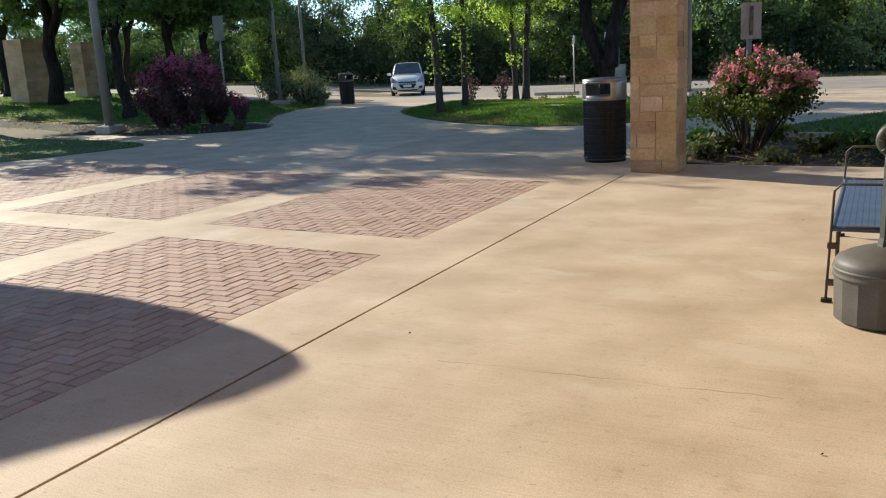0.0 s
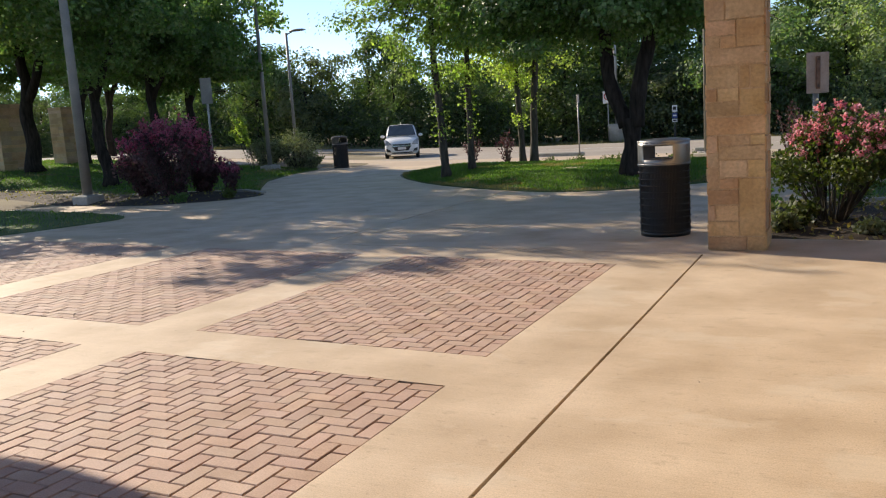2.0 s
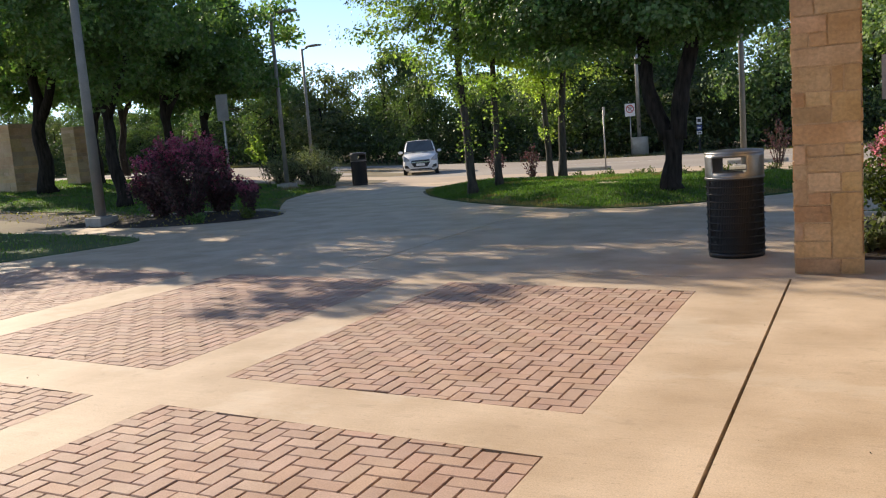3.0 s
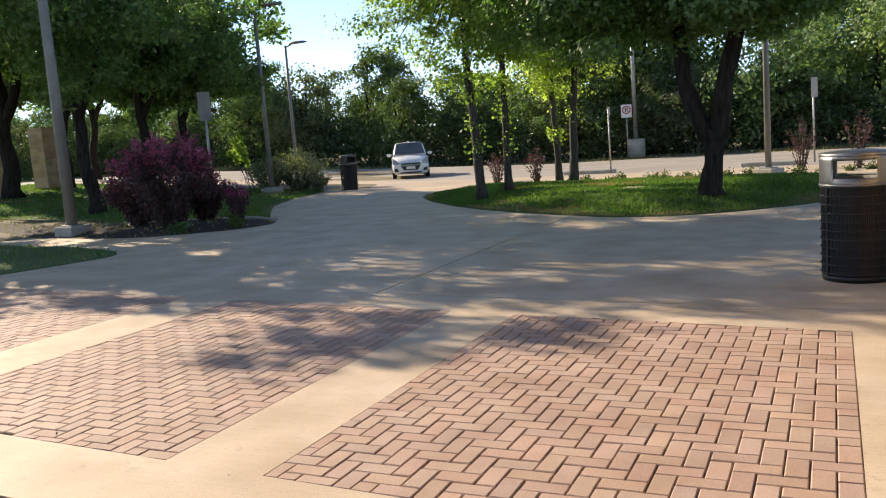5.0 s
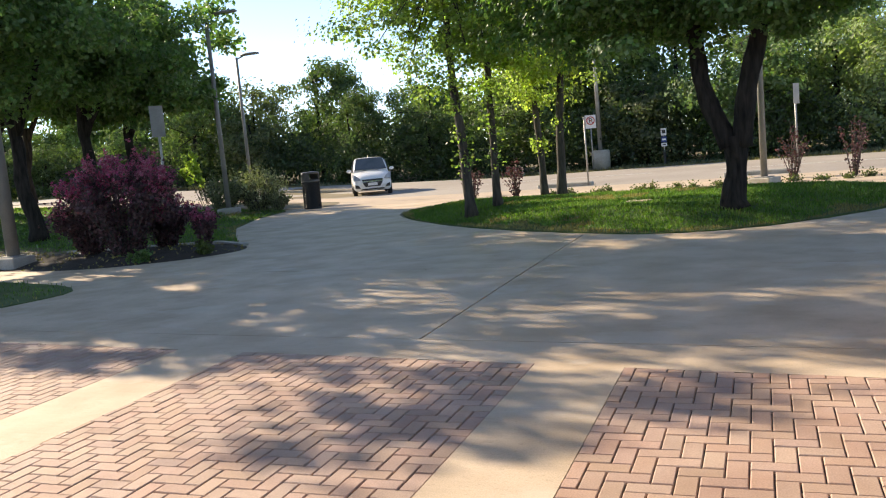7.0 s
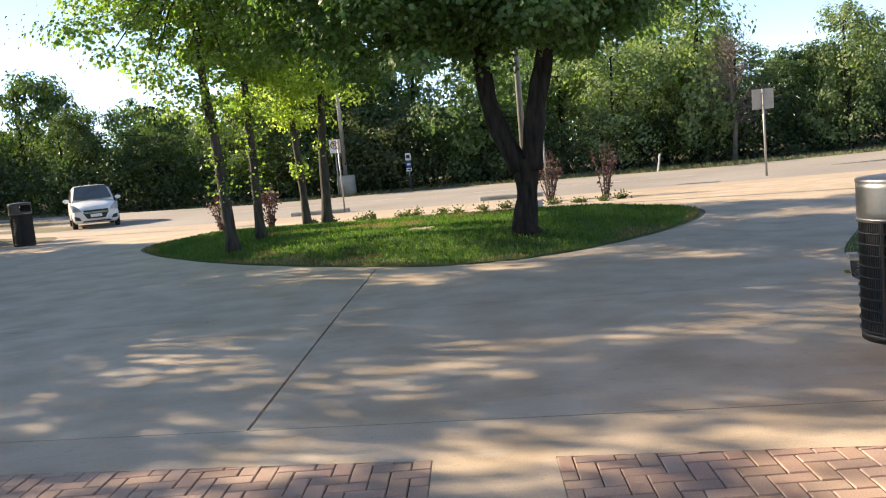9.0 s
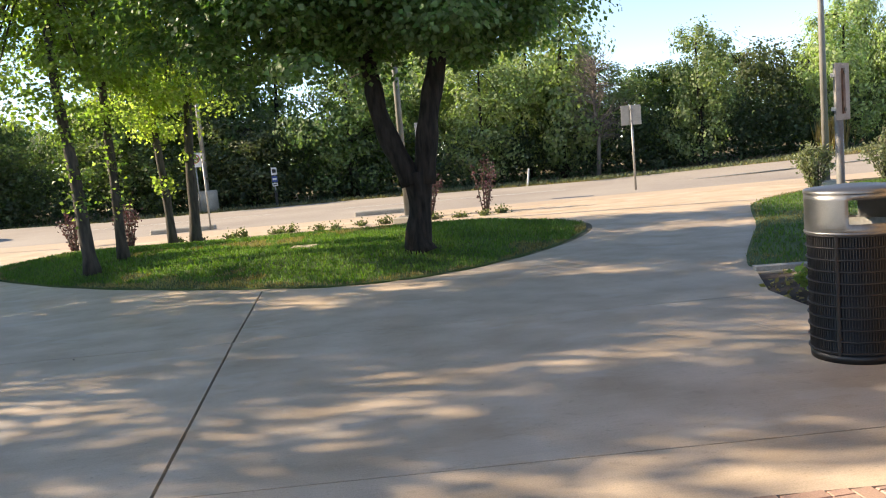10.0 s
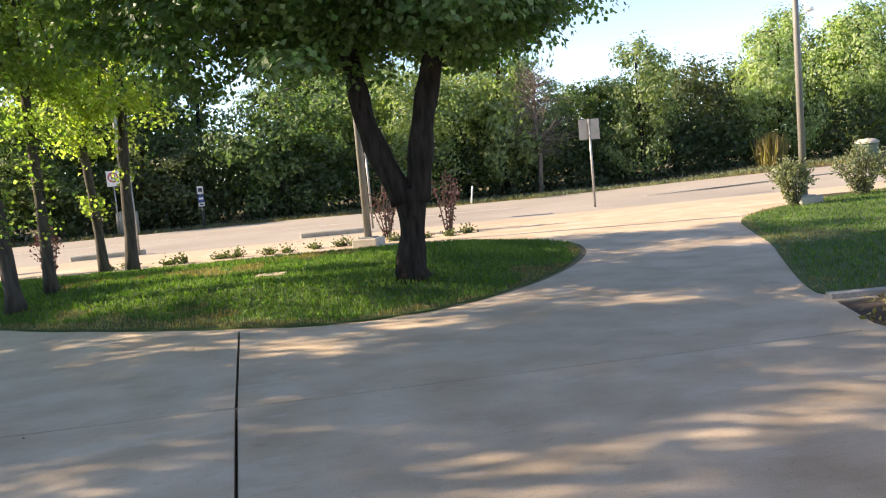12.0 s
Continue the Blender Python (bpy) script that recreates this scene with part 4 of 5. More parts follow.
# ---- woods across the road ----
def wood_kind(seed, leaf_mat, wide, tall, clumps, per, size, bark=BARK):
    rng = np.random.default_rng(seed)
    lobes = [(rng.normal() * 0.5, rng.normal() * 0.5, tall * 0.6, wide, wide, tall * 0.4), (0, 0, tall * 0.25, wide, wide, tall * 0.26)] + [(rng.normal() * wide * 0.55, rng.normal() * wide * 0.55, tall * rng.uniform(0.25, 0.8), wide * 0.6, wide * 0.6, tall * 0.2) for _ in range(5)]
    return tree("woodland_tree", (0, -60, 0), [[(0, 0, -0.2, 0.16), (0.1, 0, tall * 0.4, 0.11), (0.0, 0.2, tall * 0.85, 0.04)]], lobes, leaf_mat, bark, clumps, per, size, 0.31, seed,
                "leafy woodland tree in the thicket across the road", "woods across the road", limbs=20, shell=0.55, floor=0.0)


kinds = [wood_kind(41, LEAF_WOOD, 2.5, 6.6, 105, 88, 0.185), wood_kind(42, LEAF_PALE_LIT, 2.0, 7.4, 105, 88, 0.175), wood_kind(43, LEAF_OLIVE, 2.3, 5.6, 95, 86, 0.18), wood_kind(44, LEAF_WOOD, 2.9, 7.2, 118, 88, 0.185)]
wr = random.Random(9)
used = set()


def far_edge(x):
    for (x0, y0), (x1, y1) in zip(EDGE_FAR, EDGE_FAR[1:]):
        if x0 <= x <= x1:
            return y0 + (y1 - y0) * (x - x0) / (x1 - x0)
    return 40


rows = []
for row, gap, back in ((0, 5.2, 3.9), (1, 3.7, 7.6), (2, 10.0, 11.0)):
    x = -90.0
    while x < 36:
        rows.append((x + wr.uniform(-0.8, 0.8), far_edge(x) + back + wr.uniform(-1.4, 1.4) + (2.4 if x > 0 else 1.2 if x > -26 else 0), (wr.uniform(0.62, 1.06) if x < 0 else wr.uniform(0.76, 0.94) if x > 9 else wr.uniform(0.94, 1.14)) + 0.04 * row))
        x += gap * (1.8 if x < -58 else 0.5 if row == 2 and x > -6 else 1)
for x, y, s in rows:
    # pale kind favoured in the east, so the stronger sun there is in the colour
    k = wr.choice((1, 1, 1, 0, 2, 3) if x > -5 else (0, 0, 2, 3, 3))
    s *= 1.22 if -15 < x < -1 else 1.0
    m = pose(x, y, rise(x, y) - 0.12, 0, 0, wr.uniform(0, 360)) @ Matrix.Diagonal((s, s, s * wr.uniform(0.78, 1.2), 1))
    if k not in used:
        used.add(k)
        kinds[k].matrix_basis = m
    else:
        ob = copy_thing(kinds[k], m)
        ob.matrix_basis = m
far_wood = crown_points(np.random.default_rng(77), [(x, 62 - 0.12 * x, 2.2, 6, 4, 3.6) for x in range(-110, 80, 9)], 2600, 24, 0.6, 0.4, 0.2)[0]
tagged(new("far_woods", blades("far_woods", far_wood, 0.36, LEAF_WOOD, np.random.default_rng(78))), "dense dark green woods in the distance", "woods", "", "stuff")


# ---- shrubs and flowers ----
def shrub(name, at, wide, tall, leaf_mat, leaf, n, seed, label, stems=14, flower=None, flowers=0, lift=0.25, category="shrub", group="", lean=(0, 0), shape="fan"):
    rng = np.random.default_rng(seed)
    top = thing(name, pose(*at), label, category, group)
    bm = bmesh.new()
    tips = []
    for k in range(stems):
        a, q = rng.uniform(0, 2 * math.pi), math.sqrt(rng.random())
        if shape == "fan":
            z = tall * (1.0 - 0.45 * q * q) * rng.uniform(0.8, 1.0)
            tip = np.array([wide * q * math.cos(a) + lean[0] * z, wide * q * math.sin(a) + lean[1] * z, z])
        else:
            z = tall * rng.uniform(0.55, 1.0) * (1 - 0.4 * q)
            tip = np.array([wide * q * math.cos(a), wide * q * math.sin(a), z])
        foot = np.array([0.12 * math.cos(a) * wide, 0.12 * math.sin(a) * wide, -0.05])
        mid = foot * 0.45 + tip * 0.55 + np.array([0, 0, 0.12 * tall])
        tube([foot, mid, tip], [0.012, 0.009, 0.003], 5, bm)
        tips.append((foot, mid, tip))
    part("stem_work", bm, BARKPALE, top)
    pts = []
    per = n // stems
    for foot, mid, tip in tips:
        u = rng.uniform(lift, 1.0, per)[:, None]
        line = np.where(u < 0.5, foot + (mid - foot) * u * 2, mid + (tip - mid) * (u - 0.5) * 2)
        pts.append(line + rng.normal(size=(per, 3)) * 0.07 * max(0.5, wide) * (0.5 + u))
    pts = np.concatenate(pts)
    pts[:, 2] = np.maximum(pts[:, 2], 0.03)
    part("foliage", blades("foliage", pts, leaf, leaf_mat, rng, 0.15), leaf_mat, top)
    if flower:
        fp = []
        crest = sorted(tips, key=lambda q: -q[2][2])[: max(6, stems * 3 // 4)]
        for k in range(flowers):
            foot, mid, tip = crest[rng.integers(0, len(crest))]
            u = 1.06 - 0.42 * rng.random() ** 2.2
            c = mid + (tip - mid) * (u - 0.5) * 2 + rng.normal(size=3) * 0.06 * wide
            c[2] = max(c[2], 0.15)
            fp.append(c + rng.normal(size=(16, 3)) * 0.02)
        part("blossom", blades("blossom", np.concatenate(fp), 0.038, flower, rng, 0.2, 0.9, 0.3), flower, top)
    return top


shrub("rose_bush", (-1.6, 12.5, 0.02), 0.86, 1.4, LEAF_ROSE, 0.055, 10500, 51, "rose bush covered in pink blooms in the mulched bed", 64, PETAL, 330, 0.42, "rose bush", lean=(0.09, 0))
for _x, _y, _w, _t, _f, _s in ((-16.75, 17.2, 1.3, 1.95, 420, 52), (-16.6, 18.2, 0.7, 1.2, 120, 53), (-15.35, 17.75, 0.32, 0.8, 70, 54), (-17.75, 17.35, 0.75, 1.35, 150, 55)):
    shrub("magenta_bush", (_x, _y, bed_west_height(_x, _y)), _w, _t, LEAF_PURPLE, 0.075, int(5200 * _w), _s, "dark bush with magenta flowers in the shaded bed", int(44 * _w) + 8, PETAL_DARK, _f * 3 // 2, 0.05, "flowering bush", "magenta bushes in the western bed")
for _x, _y, _w, _t, _s in ((-21.2, 28.75, 1.35, 1.6, 56), (-22.3, 28.3, 1.0, 1.35, 57), (-20.35, 28.5, 0.5, 0.8, 58), (4.1, 24.25, 0.52, 1.2, 59), (6.4, 24.9, 0.7, 1.25, 60), (7.6, 25.1, 0.5, 0.9, 61)):
    shrub("sage_shrub", (_x, _y, rise(_x, _y) + 0.02), _w, _t, LEAF_SAGE, 0.07, int(4200 * _w), _s, "grey-green sage shrub at the edge of the lawn", int(40 * _w) + 8, lift=0.0, group="sage shrubs")
for _x, _y, _w, _t, _s in ((-13.2, 27.9, 0.38, 1.15, 62), (-11.8, 27.6, 0.34, 1.15, 63), (-4.4, 27.8, 0.42, 1.45, 64), (-3.05, 27.2, 0.45, 1.55, 65)):
    shrub("purple_leaf_shrub", (_x, _y, 0.0), _w, _t, LEAF_PURPLE, 0.07, 430, _s, "upright purple-leaved shrub between lawn and road", 14, lift=0.05, group="purple-leaved shrubs")
gr = random.Random(4)
for k in range(16):
    _x = -10.5 + k * 0.52 + gr.uniform(-0.2, 0.2)
    shrub("groundcover_plant", (_x, 26.9 - 0.05 * (k - 6) + gr.uniform(-0.15, 0.15), 0.0), gr.uniform(0.16, 0.3), gr.uniform(0.1, 0.18), LEAF_OLIVE, 0.06, 160, 70 + k, "low clump of green groundcover along the lawn's rim", 8, lift=0.0, group="groundcover along the lawn", category="plant")
for k, (_x, _y, _w, _t, mt) in enumerate([(-2.1, 11.75, 0.24, 0.22, LEAF_SAGE), (-1.95, 12.1, 0.25, 0.32, LEAF_ROSE), (-1.2, 11.55, 0.2, 0.09, LEAF_SAGE), (-0.7, 12.2, 0.35, 0.25, LEAF_ROSE), (-0.2, 12.6, 0.35, 0.28, LEAF_OAK), (-2.45, 13.6, 0.22, 0.25, LEAF_YOUNG), (0.2, 11.9, 0.25, 0.2, LEAF_OAK), (-1.4, 13.8, 0.3, 0.3, LEAF_ROSE), (-15.1, 17.3, 0.25, 0.22, LEAF_ROSE), (-15.9, 16.6, 0.25, 0.2, LEAF_OAK)]):
    _z = bed_east_height(_x, _y) if _x > -5 else bed_west_height(_x, _y)
    shrub("bed_plant", (_x, _y, _z), _w, _t, mt, 0.075, 420, 90 + k, "low leafy plant in the mulched bed", 12, lift=0.0, category="plant", group="low plants in the beds")
lrng = np.random.default_rng(12)
lit = []
for poly, fn, cnt in ((BED_EAST, bed_east_height, 900), (BED_WEST, bed_west_height, 700)):
    k = 0
    while k < cnt:
        x, y = lrng.uniform(min(p[0] for p in poly), max(p[0] for p in poly)), lrng.uniform(min(p[1] for p in poly), max(p[1] for p in poly))
        if inside((x, y), poly):
            lit.append((x, y, fn(x, y) + 0.012))
            k += 1
tagged(new("leaf_litter", blades("leaf_litter", np.array(lit), 0.075, DRYGRASS, lrng, 0.0, 0.6, 0.1)), "dry fallen leaves on the mulch", "leaf litter", "", "stuff")
deb = np.stack([lrng.uniform(-12, 2.5, 60), lrng.uniform(1.5, 17, 60), np.full(60, 0.004)], 1)
tagged(new("debris", blades("debris", deb, 0.018, BARK, lrng, 0.0, 0.6, 0.05)), "tiny dark leaf scraps on the concrete", "debris", "", "stuff")

# ---- verge, undergrowth and odd things across the road ----
vr = np.random.default_rng(21)
vx = vr.uniform(-60, 34, 15000)
vy = np.array([far_edge(x) for x in vx]) + np.abs(vr.normal(size=15000)) * 1.7 + 0.1
vz = np.array([rise(x, y) for x, y in zip(vx, vy)]) - 0.09
tagged(new("verge_grass", blades("verge_grass", np.stack([vx, vy, vz], 1), 0.14, DRYGRASS, vr, 0.6, 0.14, 0.1)), "dry straw-coloured grass on the road verge", "grass", "", "stuff")
gx = np.concatenate([vr.uniform(-60, 34, 7000), vr.uniform(-4, 34, 6000)])
gy = np.array([far_edge(x) for x in gx]) + np.abs(vr.normal(size=13000)) * 1.2 + 0.9
gz = np.array([rise(x, y) for x, y in zip(gx, gy)]) - 0.09
tagged(new("verge_weeds", blades("verge_weeds", np.stack([gx, gy, gz], 1), 0.2, LEAF_SAGE, vr, 0.6, 0.16, 0.1)), "green weeds along the edge of the woods", "grass", "", "stuff")
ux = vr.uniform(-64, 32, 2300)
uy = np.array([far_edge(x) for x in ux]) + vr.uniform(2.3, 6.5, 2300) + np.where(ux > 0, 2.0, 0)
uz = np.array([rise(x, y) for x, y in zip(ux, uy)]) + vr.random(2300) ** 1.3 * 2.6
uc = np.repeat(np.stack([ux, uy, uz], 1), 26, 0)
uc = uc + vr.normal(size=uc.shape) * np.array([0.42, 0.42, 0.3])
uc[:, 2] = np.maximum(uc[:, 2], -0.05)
# leaf colour here carries the dark shade at the foot of the woods
tagged(new("undergrowth", blades("undergrowth", uc, 0.2, LEAF_UNDER_SHADE, vr)), "dense leafy undergrowth at the foot of the woods", "undergrowth", "", "stuff")


def bare_tree(x, y, z, seed):
    rng = np.random.default_rng(seed)
    top = thing("bare_tree", pose(x, y, z), "grey half-dead tree with bare twigs at the wood's edge", "tree")
    part("trunk", tube([(0, 0, -0.1), (0.1, 0, 1.6), (0.0, 0.1, 3.4), (0.15, 0, 5.2)], [0.11, 0.09, 0.06, 0.02], 8), DEADWOOD, top, "", True)
    bm = bmesh.new()
    for k in range(110):
        z0 = rng.uniform(1.6, 5.1)
        a, l = rng.uniform(0, 2 * math.pi), rng.uniform(0.6, 1.9) * (1.2 - z0 / 7)
        p = Vector((0.05, 0.03, z0))
        q = p + Vector((math.cos(a) * l, math.sin(a) * l, l * rng.uniform(-0.1, 0.7)))
        tube([p, p.lerp(q, 0.5) + Vector((0, 0, 0.1)), q], [0.03, 0.018, 0.006], 4, bm)
        for _ in range(4):
            w = q + Vector(rng.normal(size=3)) * 0.4
            tube([p.lerp(q, rng.uniform(0.4, 0.9)), w], [0.01, 0.004], 3, bm)
    part("twig_work", bm, DEADWOOD, top)


bare_tree(4.9, 42.2, -0.05, 3)


def yellow_grass(x, y, z):
    rng = np.random.default_rng(15)
    p = np.stack([rng.normal(size=420) * 0.22, rng.normal(size=420) * 0.3, np.zeros(420)], 1)
    ob = new("tall_grass_clump", blades("tall_grass_clump", p, 1.25, DRYGRASS, rng, 0.86, 0.035, 0.05))
    ob.matrix_world = pose(x, y, z)
    tagged(ob, "tall clump of yellow grass at the wood's edge", "grass clump")


yellow_grass(13.6, 38.4, rise(13.6, 38.4) - 0.1)


def utility_box(x, y, z):
    top = thing("utility_box", pose(x, y, z, 0, 0, 20) @ Matrix.Diagonal((0.72, 0.72, 0.72, 1)), "squat green utility cabinet with a domed lid across the road", "utility box")
    part("body", box(-0.5, 0.5, -0.4, 0.4, -0.1, 0.85, 0.03), BOXGREEN, top)
    part("lid", lathe([(0.62, 0.85), (0.62, 0.95), (0.4, 1.08), (0, 1.12)], 24), GREYCONC, top, "pale domed lid", True)


utility_box(16.3, 36.2, rise(16.3, 36.2) - 0.08)


def radio_mast():
    top = thing("radio_mast", pose(170, 240, 0), "distant red and white lattice radio mast", "mast")
    for k in range(6):
        z0, z1 = k * 9.0, k * 9.0 + 9.0
        bm = bmesh.new()
        for i in range(3):
            a, b = 2 * math.pi * i / 3, 2 * math.pi * (i + 1) / 3
            tube([(0.8 * math.cos(a), 0.8 * math.sin(a), z0), (0.8 * math.cos(a), 0.8 * math.sin(a), z1)], 0.07, 5, bm)
            for q in range(3):
                tube([(0.8 * math.cos(a), 0.8 * math.sin(a), z0 + 3 * q), (0.8 * math.cos(b), 0.8 * math.sin(b), z0 + 3 * q + 3)], 0.04, 4, bm)
        part("section", bm, TOWERRED if k % 2 else SIGNWHITE, top)
    part("dish", lathe([(0, 38), (1.3, 38.4), (1.3, 39.4), (0, 39.6)], 16, m=Matrix.Translation((2.0, 0, 0))), SIGNWHITE, top)


radio_mast()
tagged(new("valve_cover", bm_mesh("valve_cover", box(-0.22, 0.22, -0.15, 0.15, -0.05, 0.03, 0.01), STUCCO)), "tan concrete valve cover set in the lawn", "cover").matrix_world = pose(-7.4, 20.7, oval_height(-7.4, 20.7) + 0.015, 0, 0, -12)
stone_column(-32.4, -31.3, 23.4, 24.5, 3.3, seed=8, label="square stone pier standing beyond the western lawn")
stone_column(-33.0, -32.2, 27.1, 27.9, 3.2, seed=9, label="narrow stone pier at the western lawn's edge")

# ---- edging strips, a sapling and a stake ----
for _n, _pts in (("edging_east", [(-2.3, 15.12), (-1.6, 14.95), (0.1, 14.62), (1.25, 13.5)]), ("edging_west", [(-15.0, 18.6), (-16.2, 19.37), (-18.0, 19.2), (-20.0, 18.97)])):
    for _a, _b in zip(_pts, _pts[1:]):
        tagged(sheet("edging_strip", groove(_a, _b, 0.14), [], GREYCONC, lambda x, y: rise(x, y) + 0.05, 0.12), "pale concrete edging between bed and lawn", "edging")
shrub("sapling", (-22.3, 27.4, 0.12), 0.5, 2.3, LEAF_YOUNG, 0.1, 800, 131, "thin young sapling with sparse leaves on the western lawn", 5, lift=0.5, category="tree", shape="fan", lean=(-0.22, -0.1))
_st = thing("marker_stake", pose(1.05, 39.7, -0.1, 0, 8, 0), "small pale stake at the far edge of the road", "stake")
part("post", tube([(0, 0, 0), (0, 0, 0.75)], 0.035, 6), SIGNWHITE, _st)

# ---- bench and ash bin on the porch ----
def bench():
    top = thing("bench", pose(-0.2, 5.2, 0), "steel bench with a blue perforated seat on a brown tube frame", "bench")
    L, D, S = 1.88, 0.5, 0.45
    seat = bmesh.new()
    nx, ny = 14, 46
    for i in range(nx + 1):
        x = 0.03 + (D - 0.03) * i / nx
        box(x - 0.013, x + 0.013, 0.02, L - 0.02, S - 0.006, S, 0, seat)
    for j in range(ny + 1):
        y = 0.02 + (L - 0.04) * j / ny
        box(0.03, D, y - 0.016, y + 0.016, S - 0.0055, S - 0.0005, 0, seat)
    part("seat", seat, BENCHBLUE, top, "blue perforated steel seat")
    part("seat_rim", tube([(0.0, 0.0, S - 0.01), (0.0, L, S - 0.01), (D, L, S - 0.01), (D, 0.0, S - 0.01), (0.0, 0.0, S - 0.01)], 0.016, 8), BENCHBLUE, top)
    back = bmesh.new()
    for i in range(11):
        z = S + 0.05 + 0.4 * i / 10
        box(D + 0.02 + 0.012 * i, D + 0.026 + 0.012 * i, 0.02, L - 0.02, z - 0.013, z + 0.013, 0, back)
    for j in range(ny + 1):
        y = 0.02 + (L - 0.04) * j / ny
        tube([(D + 0.02, y, S + 0.04), (D + 0.15, y, S + 0.46)], 0.008, 4, back)
    part("backrest", back, BENCHBLUE, top, "blue perforated backrest")
    for y in (0.0, L):
        part("leg", tube([(-0.02, y, 0.0), (-0.01, y, 0.35), (0.0, y, 0.66), (0.04, y, 0.7), (0.3, y, 0.7), (D + 0.1, y, 0.7)], 0.0075, 8), BENCHBROWN, top, "", True)
        part("leg", tube([(0.03, y, 0.1), (0.03, y, S - 0.03), (0.07, y, S), (D, y, S)], 0.011, 8), BENCHBROWN, top, "", True)
        part("leg", tube([(D + 0.02, y, 0.0), (D + 0.04, y, 0.4), (D + 0.16, y, 0.92)], 0.013, 8), BENCHBROWN, top, "", True)
        part("stretcher", tube([(0.05, y, 0.3), (D * 0.5, y, 0.285), (D + 0.02, y, 0.3)], 0.011, 8), BENCHBROWN, top, "", True)
        for z in (0.12, 0.34):
            part("clamp", box(-0.025, 0.04, y - 0.014, y + 0.014, z - 0.018, z + 0.018, 0.003), BENCHBROWN, top)
        part("foot", box(-0.045, 0.015, y - 0.02, y + 0.02, 0.0, 0.022, 0.003), RUBBER, top)


bench()


def ash_bin():
    top = thing("ash_bin", pose(0.085, 4.93, 0, 0, 0, 15), "taupe plastic cigarette bin with a tall neck beside the bench", "ash bin")
    base = bmesh.new()
    n = 16
    rings = []
    for r, z in ((0.235, 0.0), (0.255, 0.02), (0.262, 0.25)):
        rings.append([base.verts.new((r * math.cos(2 * math.pi * k / n), r * math.sin(2 * math.pi * k / n), z)) for k in range(n)])
    for a, b in zip(rings, rings[1:]):
        for k in range(n):
            base.faces.new((a[k], a[(k + 1) % n], b[(k + 1) % n], b[k]))
    base.faces.new(rings[0][::-1])
    base.faces.new(rings[-1])
    part("barrel", base, URN, top, "faceted taupe barrel")
    part("collar", lathe([(0.2, 0.249), (0.266, 0.25), (0.268, 0.262), (0.264, 0.27), (0.264, 0.285), (0.269, 0.29), (0.268, 0.302), (0.2, 0.305)], 48), URN, top, "", True)
    part("dome", lathe([(0.262, 0.3), (0.262, 0.325), (0.25, 0.345), (0.2, 0.375), (0.13, 0.4), (0.07, 0.415), (0, 0.42)], 48), URN, top, "", True)
    part("neck", lathe([(0.062, 0.405), (0.055, 0.43), (0.047, 0.46), (0.045, 0.93), (0, 0.93)], 8), URNPOLE, top)
    head = bmesh.new()
    m = pose(0, 0, 0.985, 90, 0, -18)
    lathe([(0, -0.11), (0.06, -0.105), (0.082, -0.08), (0.088, -0.02), (0.088, 0.075), (0.08, 0.1), (0.048, 0.108), (0.04, 0.09), (0.036, 0.03), (0, 0.025)], 28, head, m)
    part("head", head, URNPOLE, top, "hooded head with a round opening", True)
    for k in range(8):
        a = 2 * math.pi * k / 8
        rib = tube([m @ Vector((0.056 * math.cos(a), 0.056 * math.sin(a), 0.108)), m @ Vector((0.078 * math.cos(a), 0.078 * math.sin(a), 0.102))], 0.004, 5)
        part("rib", rib, URN, top)


ash_bin()

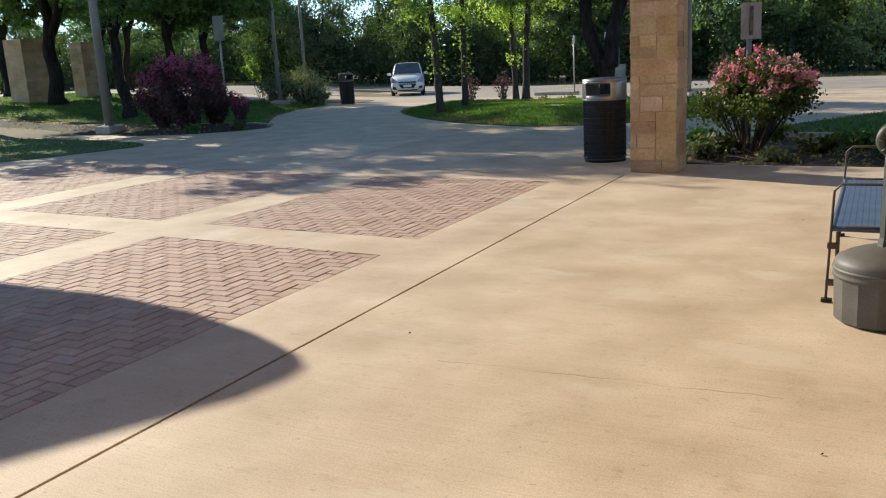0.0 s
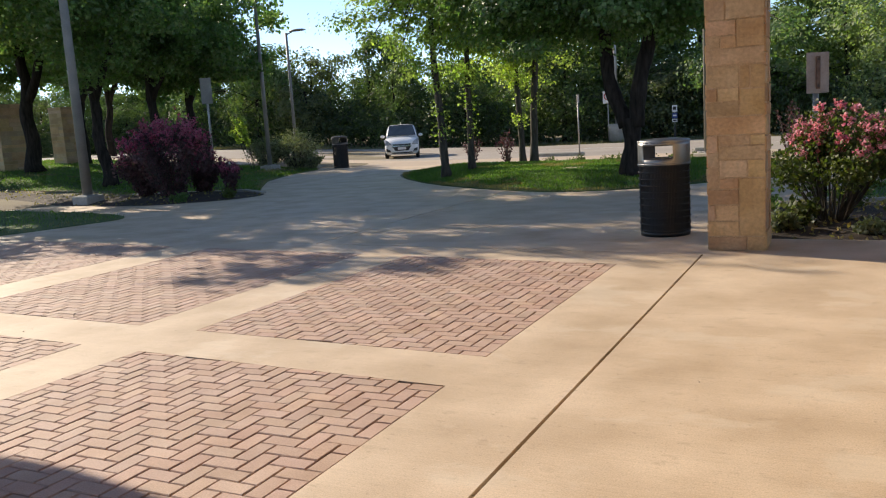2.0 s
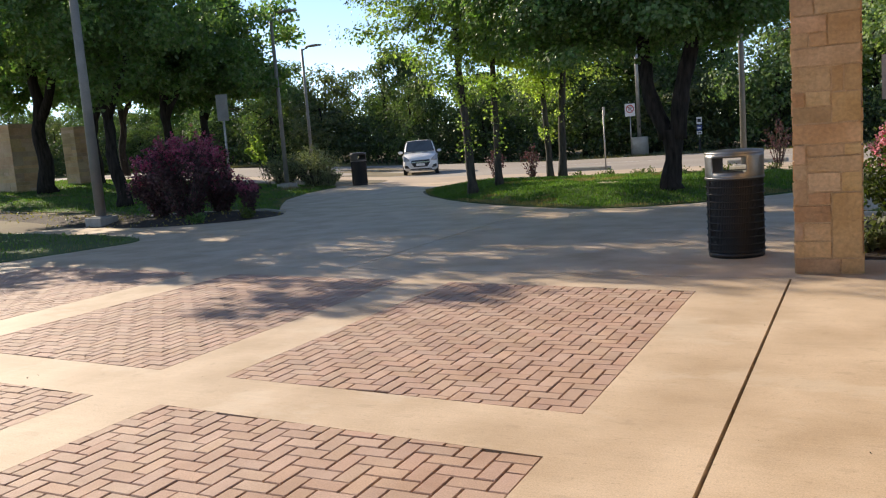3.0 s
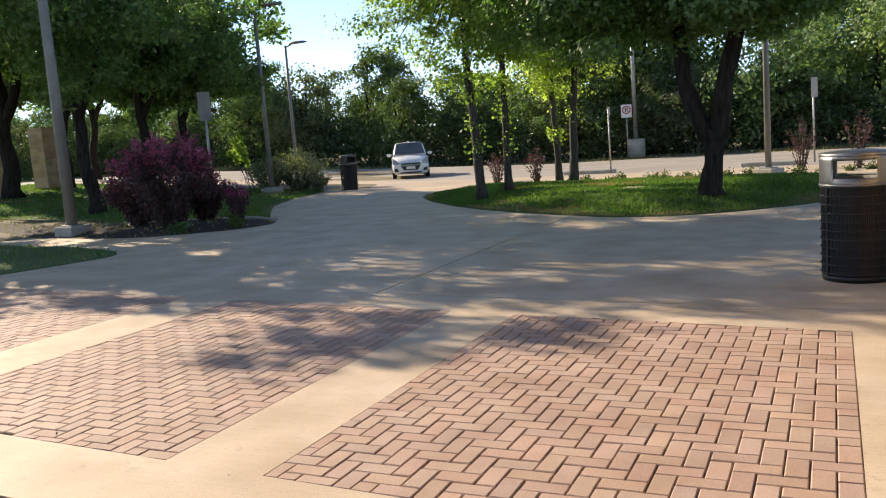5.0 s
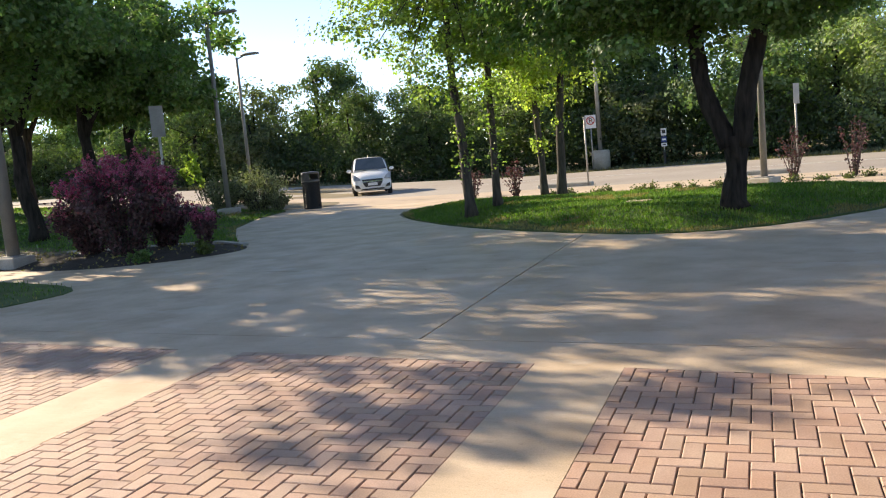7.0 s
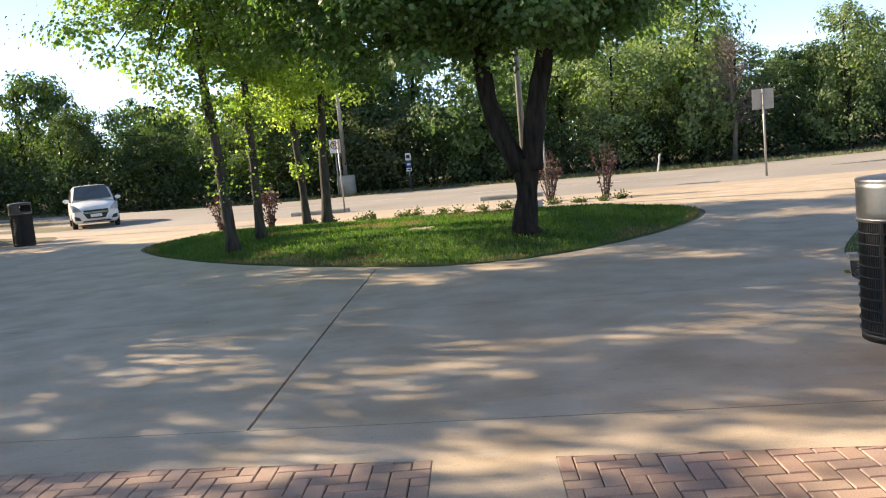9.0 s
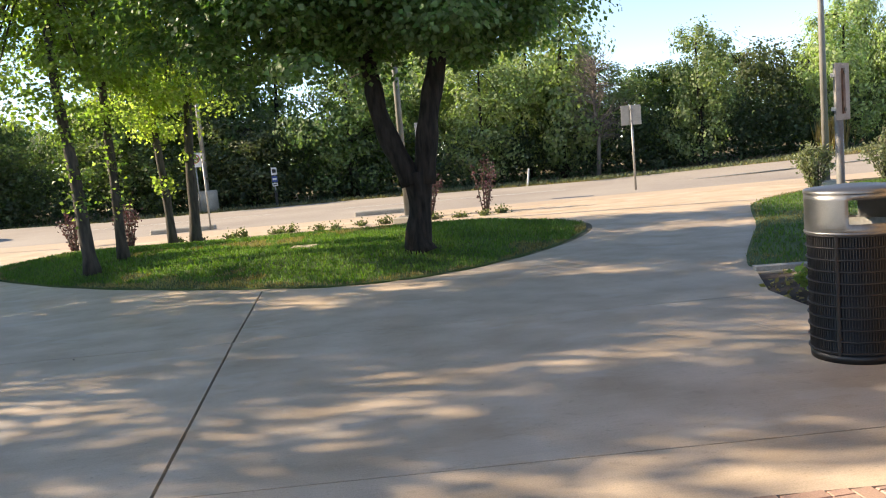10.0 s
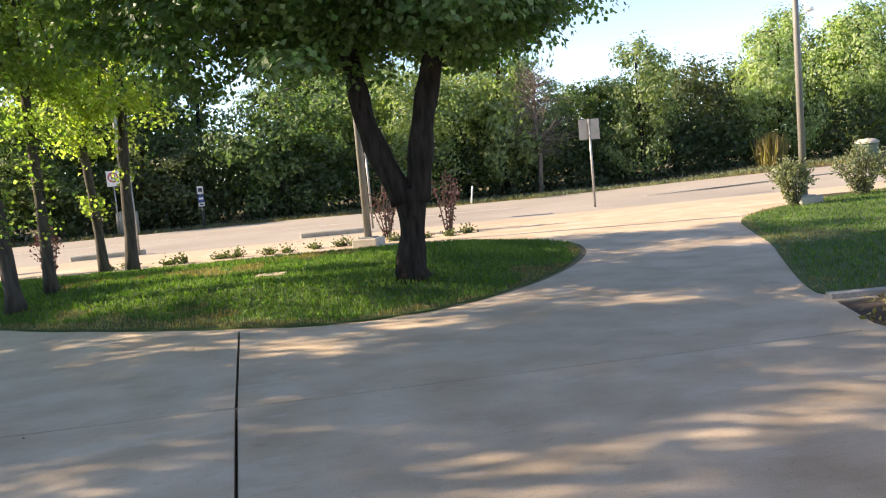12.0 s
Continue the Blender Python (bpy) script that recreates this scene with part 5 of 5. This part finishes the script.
# ---- parked car ----
def car(m):
    """A small five-door hatchback, nose along -y, wheels on the road."""
    top = thing("car", m, "small white hatchback parked facing the plaza", "car")

    def loft(rings, closed=True):
        bm = bmesh.new()
        R = [[bm.verts.new(p) for p in r] for r in rings]
        for a, b in zip(R, R[1:]):
            for k in range(len(a) - (0 if closed else 1)):
                j = (k + 1) % len(a)
                bm.faces.new((a[k], b[k], b[j], a[j]))
        bm.faces.new(R[0])
        bm.faces.new(R[-1][::-1])
        bmesh.ops.recalc_face_normals(bm, faces=bm.faces[:])
        return bm

    def ring(y, w, z0, z1, bulge=0.06, crown=0.05):
        half = [(0.0, z0), (w * 0.86, z0), (w * 0.97, z0 + 0.1), (w, z0 + (z1 - z0) * 0.45), (w * 0.97, z1 - 0.08), (w * 0.88, z1), (w * 0.45, z1 + crown), (0.0, z1 + crown * 1.2)]
        return [(x, y, z) for x, z in half] + [(-x, y, z) for x, z in half[-2:0:-1]]

    body = loft([ring(0.0, 0.6, 0.3, 0.6, crown=0.02), ring(0.05, 0.7, 0.22, 0.66, crown=0.03), ring(0.18, 0.765, 0.19, 0.74, crown=0.05), ring(0.45, 0.79, 0.18, 0.83, crown=0.06), ring(0.95, 0.8, 0.18, 0.94, crown=0.05), ring(1.5, 0.8, 0.18, 0.97), ring(2.8, 0.8, 0.18, 1.0), ring(3.4, 0.78, 0.22, 1.02), ring(3.55, 0.7, 0.3, 0.95), ring(3.58, 0.62, 0.4, 0.85)])
    part("body", body, CARWHITE, top, "white painted shell", True)

    def cab(y, w, z0, w1, z1):
        half = [(0, z0), (w, z0), (w * 0.5 + w1 * 0.5 + 0.01, (z0 + z1) / 2), (w1 + 0.02, z1 - 0.07), (w1 - 0.05, z1 - 0.01), (w1 * 0.5, z1 + 0.015), (0, z1 + 0.02)]
        return [(x, y, z) for x, z in half] + [(-x, y, z) for x, z in half[-2:0:-1]]

    cabin = loft([cab(0.9, 0.72, 0.9, 0.7, 0.95), cab(1.15, 0.74, 0.9, 0.66, 1.17), cab(1.45, 0.745, 0.9, 0.62, 1.4), cab(1.65, 0.745, 0.9, 0.6, 1.475), cab(2.2, 0.745, 0.9, 0.6, 1.52), cab(3.0, 0.74, 0.9, 0.585, 1.5), cab(3.35, 0.72, 0.9, 0.57, 1.42), cab(3.54, 0.68, 0.9, 0.62, 0.98)])
    part("cabin", cabin, CARWHITE, top, "", True)

    def panel(name, pts, mat, label="", thick=0.012):
        bm = bmesh.new()
        v = [Vector(p) for p in pts]
        n = (v[1] - v[0]).cross(v[2] - v[0]).normalized() * thick
        A, B = [bm.verts.new(p) for p in v], [bm.verts.new(p + n) for p in v]
        bm.faces.new(A[::-1]), bm.faces.new(B)
        for k in range(len(v)):
            j = (k + 1) % len(v)
            bm.faces.new((A[k], A[j], B[j], B[k]))
        bmesh.ops.recalc_face_normals(bm, faces=bm.faces[:])
        return part(name, bm, mat, top, label)

    ws = []
    for x, y, z in ((-0.66, 0.95, 0.985), (0.66, 0.95, 0.985), (0.545, 1.58, 1.44), (0.3, 1.575, 1.462), (-0.3, 1.575, 1.462), (-0.545, 1.58, 1.44)):
        ws.append((x, y - 0.06, z + 0.045))
    panel("windscreen", ws, CARGLASS, "dark reflecting windscreen")
    for sx in (-1, 1):
        panel("side_window", [(sx * 0.755, 1.28, 1.0), (sx * 0.757, 2.15, 1.02), (sx * 0.662, 2.15, 1.42), (sx * 0.668, 1.68, 1.4)][:: sx], CARGLASS)
        panel("side_window", [(sx * 0.757, 2.22, 1.02), (sx * 0.75, 3.1, 1.06), (sx * 0.655, 3.05, 1.38), (sx * 0.662, 2.22, 1.42)][:: sx], CARGLASS)
        panel("headlight", [(sx * 0.47, -0.03, 0.64), (sx * 0.73, 0.05, 0.62), (sx * 0.785, 0.36, 0.88), (sx * 0.69, 0.24, 0.86), (sx * 0.52, 0.01, 0.73)][:: sx], LAMPGLASS, "clear swept headlight", 0.03)
        panel("fog_recess", [(sx * 0.5, -0.03, 0.31), (sx * 0.7, 0.02, 0.33), (sx * 0.7, 0.02, 0.47), (sx * 0.56, -0.03, 0.43)][:: sx], CARBLACK, "", 0.02)
        mir = bmesh.new()
        bmesh.ops.create_uvsphere(mir, u_segments=14, v_segments=8, radius=1)
        for v in mir.verts:
            v.co = Vector((sx * 0.89 + v.co.x * 0.11, 1.22 + v.co.y * 0.06, 1.02 + v.co.z * 0.07))
        part("mirror", mir, CARWHITE, top, "", True)
        part("mirror_arm", tube([(sx * 0.73, 1.25, 0.98), (sx * 0.83, 1.23, 1.0)], 0.025, 6), CARBLACK, top)
        for y in (0.62, 2.95):
            w = part("wheel", lathe([(0.0, -0.09), (0.2, -0.09), (0.2, 0.09), (0, 0.09)], 24, m=pose(sx * 0.7, y, 0.285, 0, 90, 0)), CHROME, top, "", True)
            part("tyre", lathe([(0.19, -0.085), (0.265, -0.085), (0.285, -0.06), (0.285, 0.06), (0.265, 0.085), (0.19, 0.085)], 28, m=pose(sx * 0.71, y, 0.285, 0, 90, 0)), RUBBER, w, "", True)
    panel("upper_grille", [(-0.4, -0.012, 0.6), (0.4, -0.012, 0.6), (0.42, 0.0, 0.66), (-0.42, 0.0, 0.66)], CARBLACK, "", 0.02)
    panel("lower_grille", [(-0.3, -0.02, 0.36), (0.3, -0.02, 0.36), (0.42, -0.012, 0.55), (-0.42, -0.012, 0.55)], CARBLACK, "black honeycomb grille", 0.02)
    panel("grille_bar", [(-0.43, -0.035, 0.56), (0.43, -0.035, 0.56), (0.43, -0.03, 0.595), (-0.43, -0.03, 0.595)], CHROME, "", 0.01)
    panel("number_plate", [(-0.19, -0.045, 0.41), (0.19, -0.045, 0.41), (0.19, -0.045, 0.52), (-0.19, -0.045, 0.52)], SIGNWHITE, "pale number plate", 0.01)
    panel("chin", [(-0.5, -0.01, 0.24), (0.5, -0.01, 0.24), (0.42, -0.015, 0.29), (-0.42, -0.015, 0.29)], CARBLACK, "", 0.02)
    for sx in (-1, 1):
        part("wiper", tube([(sx * 0.35, 0.93, 1.0), (sx * 0.02, 1.0, 1.04)], 0.008, 4), CARBLACK, top)
    part("aerial", tube([(0, 2.0, 1.54), (0, 2.12, 1.62)], 0.012, 6), CARBLACK, top)


car(pose(-19.85, 34.95, -0.02, 0, 0, 28))

# ---- paver pieces ----
for panel in PANELS:
    herringbone(panel, "herringbone panel of worn red-brown clay pavers set in the plaza")
